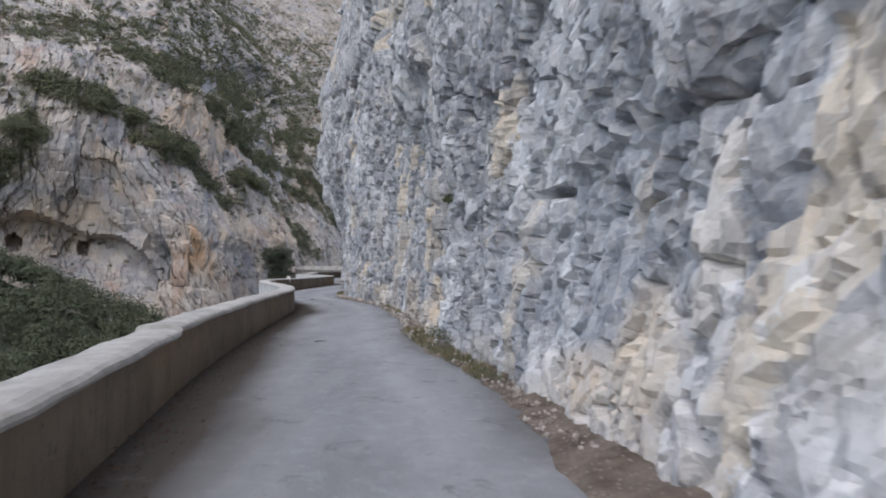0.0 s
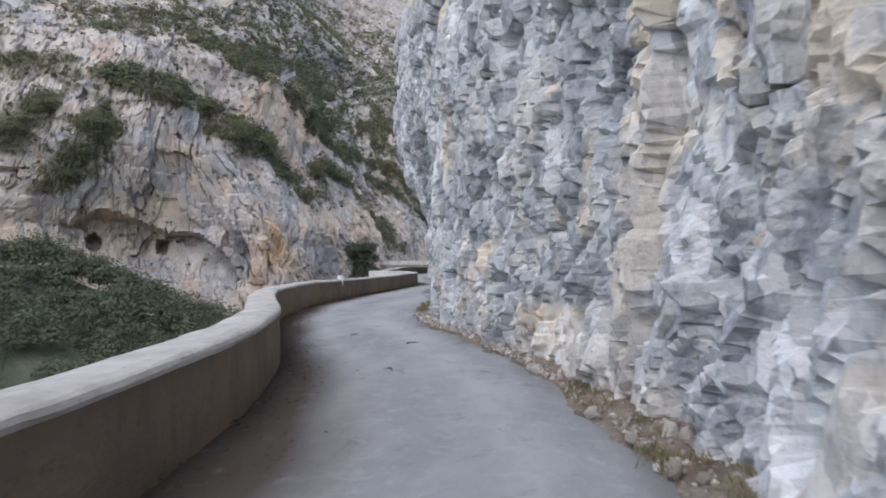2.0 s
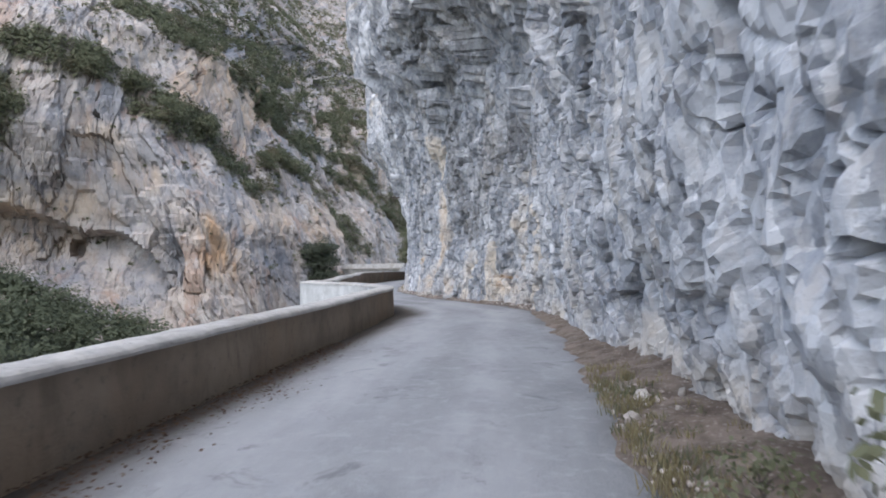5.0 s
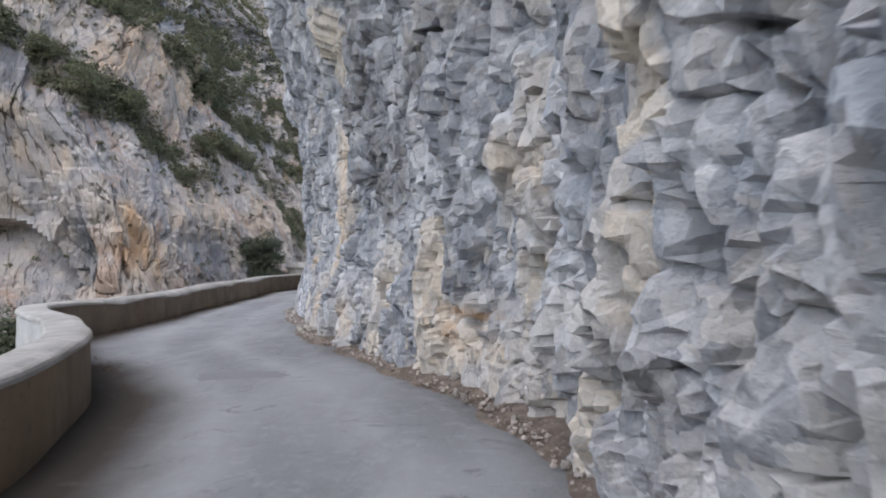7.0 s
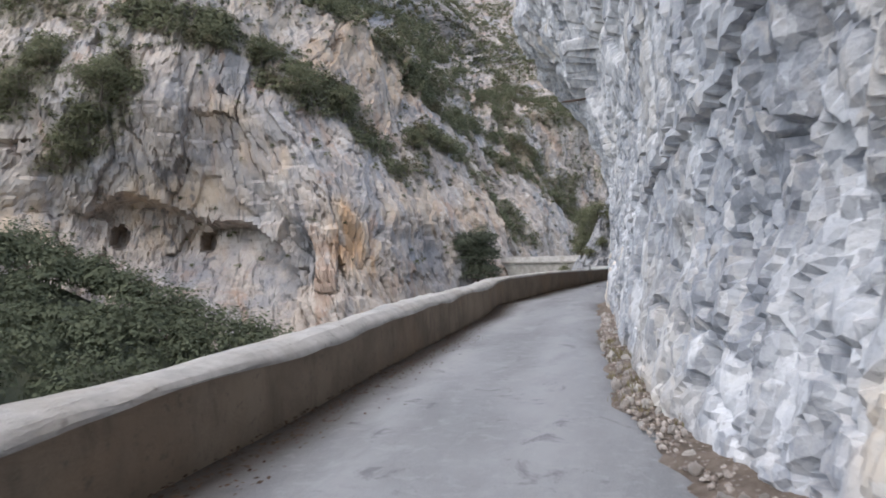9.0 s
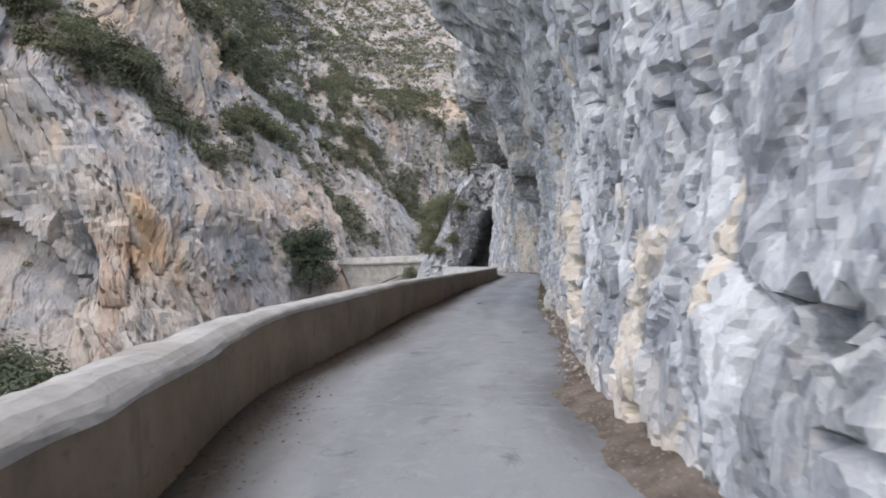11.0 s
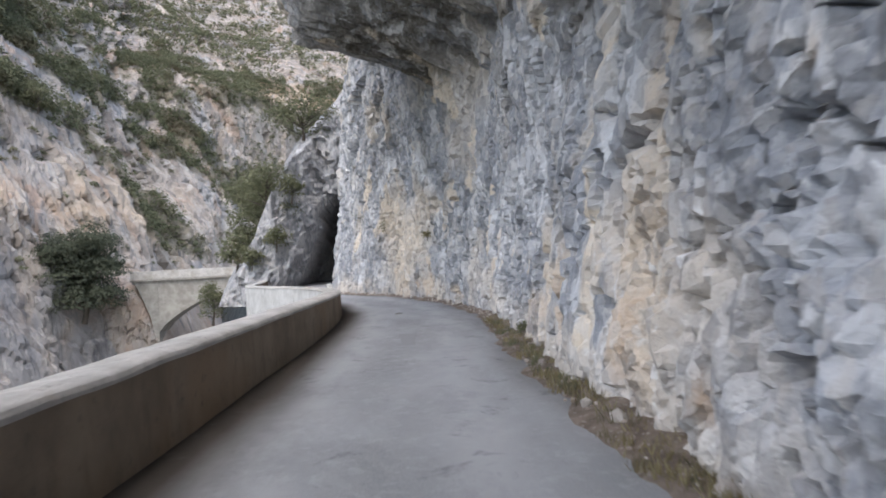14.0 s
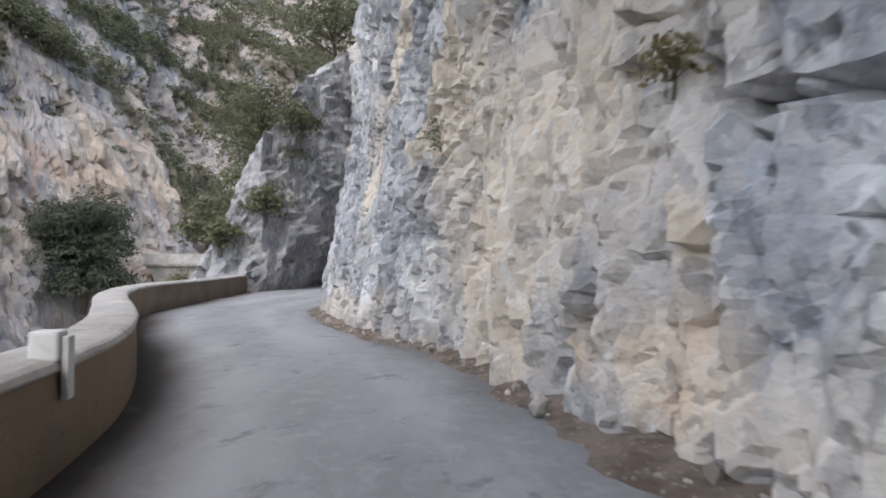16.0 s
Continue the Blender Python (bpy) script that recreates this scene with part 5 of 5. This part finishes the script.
def marker(y):
    h = float(table(y, HIGH_Y, HIGH))
    slope = float(wall_x(y + 0.3) - wall_x(y - 0.3)) / 0.6
    post = new("marker_post")
    post.matrix_world = pose(float(wall_x(y)), y, 0, 0, 0, -math.degrees(math.atan(slope)))
    bm = bmesh.new()
    box(bm, -0.15, 0.008, -0.08, 0.08, h - 0.01, h + 0.16, 0.02)
    part("head", bm, WHITE, post)
    bm = bmesh.new()
    box(bm, 0.009, 0.05, -0.05, 0.05, h - 0.22, h + 0.13, 0.01)
    part("shaft", bm, WHITE, post)
    return tagged(post, "white painted concrete marker on the roadside wall", "marker post", "white markers on the wall")


marker(40.75)
marker(131.75)


# A drain spout through the outer face of the last stretch of parapet.
spout = new("drain_spout")
spout.matrix_world = pose(float(wall_x(137.4)) - 0.34, 137.4, 0.1, 0, 0, -math.degrees(math.atan(float(wall_x(137.7) - wall_x(137.1)) / 0.6)))
bm = bmesh.new()
for x0, x1, y0, y1, z0, z1 in ((-0.10, 0.02, -0.36, 0.36, 0.22, 0.28), (-0.10, 0.02, -0.36, -0.29, -0.22, 0.22), (-0.10, 0.02, 0.29, 0.36, -0.22, 0.22), (-0.14, 0.02, -0.36, 0.36, -0.28, -0.22)):
    box(bm, x0, x1, y0, y1, z0, z1, 0.008)
part("surround", bm, PALE, spout)
# Flat dark plate in place of the opening's shaded hollow.
bm = bmesh.new()
box(bm, -0.012, 0.02, -0.285, 0.285, -0.215, 0.215)
part("grille_plate", bm, RUST, spout, "dark plate standing in for the opening's shaded recess")
tagged(spout, "drain opening framed in pale cement in the roadside wall", "drain")

# ---------------------------------------------------------------- the stone bridge
def bridge():
    b = new("bridge")
    b.location = (-30, 203, 0)
    n, half, spring, rise = 26, 11.3, -6.3, 5.2
    arch = [(-half + 2 * half * k / n, spring + rise * max(0.0, math.sin(math.pi * k / n)) ** 0.75) for k in range(n + 1)]
    for y0, name in ((-2.3, "spandrel_wall"), (1.9, "spandrel_wall")):
        bm = bmesh.new()
        for (xa, za), (xb, zb) in zip(arch[:-1], arch[1:]):
            f = [bm.verts.new((x, y0 + d, z)) for d in (0, 0.4) for x, z in ((xa, za), (xb, zb), (xb, 0.62), (xa, 0.62))]
            bm.faces.new(f[:4]), bm.faces.new(f[4:][::-1]), bm.faces.new((f[0], f[4], f[5], f[1])), bm.faces.new((f[3], f[2], f[6], f[7]))
        bmesh.ops.remove_doubles(bm, verts=bm.verts, dist=0.001)
        bmesh.ops.recalc_face_normals(bm, faces=bm.faces)
        part(name, bm, MASONRY, b)
    bm = bmesh.new()
    rows = [[bm.verts.new((x, y, z - 0.05)) for y in (-2.28, 2.28)] for x, z in arch]
    for p0, p1 in zip(rows[:-1], rows[1:]):
        bm.faces.new((p0[0], p0[1], p1[1], p1[0]))
    part("arch_soffit", bm, MASONRY, b)
    bm = bmesh.new()
    side = [(-14.2, 0.6), (-13.6, -0.6), (-12.2, -4.2), (-11.6, -7.5), (-11.2, -7.5), (-11.2, 0.6)]
    near, far = [[bm.verts.new((x, y, z)) for x, z in side] for y in (-2.4, 2.4)]
    bm.faces.new(near), bm.faces.new(far[::-1])
    for k in range(6):
        bm.faces.new((near[k], near[k - 1], far[k - 1], far[k]))
    bmesh.ops.recalc_face_normals(bm, faces=bm.faces)
    part("abutment", bm, MASONRY, b)
    bm = bmesh.new()
    box(bm, 11.3, 17.5, -2.45, 2.45, -16, 0.6)
    part("abutment", bm, MASONRY, b)
    for s in (-1, 1):
        bm = bmesh.new()
        box(bm, -14.6, 17.5, s * 2.3 - 0.2, s * 2.3 + 0.2, 0.9, 1.95, 0.05)
        part("parapet", bm, COPING, b)
        bm = bmesh.new()
        box(bm, -14.6, 17.5, s * 2.42 - 0.25, s * 2.42 + 0.25, 0.62, 0.88, 0.04)
        part("cornice", bm, MASONRY, b)
    # Cut stones round the arch's near face.
    for (xa, za), (xb, zb) in zip(arch[:-1], arch[1:]):
        run, up = (xb - xa), (zb - za)
        long = math.hypot(run, up)
        ux, uz = -up / long * 0.6, run / long * 0.6
        bm = bmesh.new()
        f = [bm.verts.new((x, y, z)) for y in (-2.36, -2.2) for x, z in ((xa + run * 0.03, za + up * 0.03), (xb - run * 0.03, zb - up * 0.03), (xb - run * 0.03 + ux, zb - up * 0.03 + uz), (xa + run * 0.03 + ux, za + up * 0.03 + uz))]
        bm.faces.new(f[:4])
        for k in range(4):
            bm.faces.new((f[k], f[(k + 1) % 4], f[(k + 1) % 4 + 4], f[k + 4]))
        bmesh.ops.recalc_face_normals(bm, faces=bm.faces)
        part("arch_stone", bm, MASONRY, b)
    bm = bmesh.new()
    box(bm, -14.5, 17.4, -2.05, 2.05, 0.3, 0.62)
    part("deck", bm, ASPHALT, b)
    return tagged(b, "pale stone arch bridge across the gorge", "bridge")


bridge()


# ---------------------------------------------------------------- small metal on the cliff
def rod(a, b, r, name, label, category):
    bm = bmesh.new()
    limb(bm, [a, tuple((p + q) / 2 - (0.02 if k == 2 else 0) for k, (p, q) in enumerate(zip(a, b))), b], r, r, 6)
    return tagged(part(name, bm, RUST), label, category)


rod((-12.9, 86.2, 6.25), (-14.1, 87.2, 6.4), 0.035, "metal_bar", "rusty metal bar sticking out of the cliff", "metal bar")
rod((-14.3, 112.3, 9.15), (-12.6, 112.0, 9.3), 0.03, "metal_bar", "rusty metal bar sticking out of the cliff", "metal bar")


# ---------------------------------------------------------------- on the asphalt
def road_z(x, y):
    """Height of the asphalt."""
    wx, fx = float(wall_x(y)), float(foot_x(y))
    return 0.012 * float(fractal(np.array([x / 1.5]), np.array([y / 1.5]), 3)[0]) + 0.04 * math.sin(math.pi * (x - wx + 0.1) / (fx + 0.75 - wx)) - 0.035


def patch(corners, seed):
    """A thin repair patch with an uneven outline, laid on the road."""
    r = random.Random(seed)
    ring = []
    for (x0, y0), (x1, y1) in zip(corners, corners[1:] + corners[:1]):
        ring += [(x0 + (x1 - x0) * k / 6 + r.uniform(-0.03, 0.03), y0 + (y1 - y0) * k / 6 + r.uniform(-0.03, 0.03)) for k in range(6)]
    cx, cy = sum(p[0] for p in ring) / len(ring), sum(p[1] for p in ring) / len(ring)
    bm = bmesh.new()
    mid = bm.verts.new((cx, cy, road_z(cx, cy) + 0.012))
    top = [bm.verts.new((cx + (x - cx) * 0.9, cy + (y - cy) * 0.9, road_z(x, y) + 0.007)) for x, y in ring]
    low = [bm.verts.new((x, y, road_z(x, y) - 0.006)) for x, y in ring]
    for k in range(len(ring)):
        j = (k + 1) % len(ring)
        bm.faces.new((top[k], top[j], mid))
        bm.faces.new((low[k], low[j], top[j], top[k]))
    bmesh.ops.recalc_face_normals(bm, faces=bm.faces)
    return tagged(part("asphalt_patch", bm, TAR), "darker repair patch in the worn asphalt", "asphalt patch", kind="structure")


patch([(-9.8, 62.0), (-9.62, 61.45), (-8.5, 61.7), (-8.75, 62.25)], 1)
patch([(-13.16, 121.2), (-13.18, 119.5), (-12.95, 119.4), (-12.82, 121.0)], 2)
for k, (x, y, a) in enumerate(((-4.25, 27.15, 0.2), (-5.5, 28.3, 1.0), (-14.54, 100.8, 0.6), (-12.9, 125.8, 0.1), (-2.18, 12.2, 0.3), (-4.07, 24.6, 2.0))):
    dx, dy = 0.1 * math.cos(a), 0.1 * math.sin(a)
    bm = bmesh.new()
    limb(bm, [(x - dx, y - dy, 0.03), (x, y + 0.02, 0.045), (x + dx, y + dy, 0.03)], 0.010, 0.004, 5)
    limb(bm, [(x, y, 0.035), (x - dy * 0.4, y + dx * 0.4, 0.04), (x - dy * 0.8, y + dx * 0.8, 0.035)], 0.009, 0.004, 5)
    tagged(part("twig", bm, BARK), "dark dead twig lying on the asphalt", "twig", "twigs on the road")
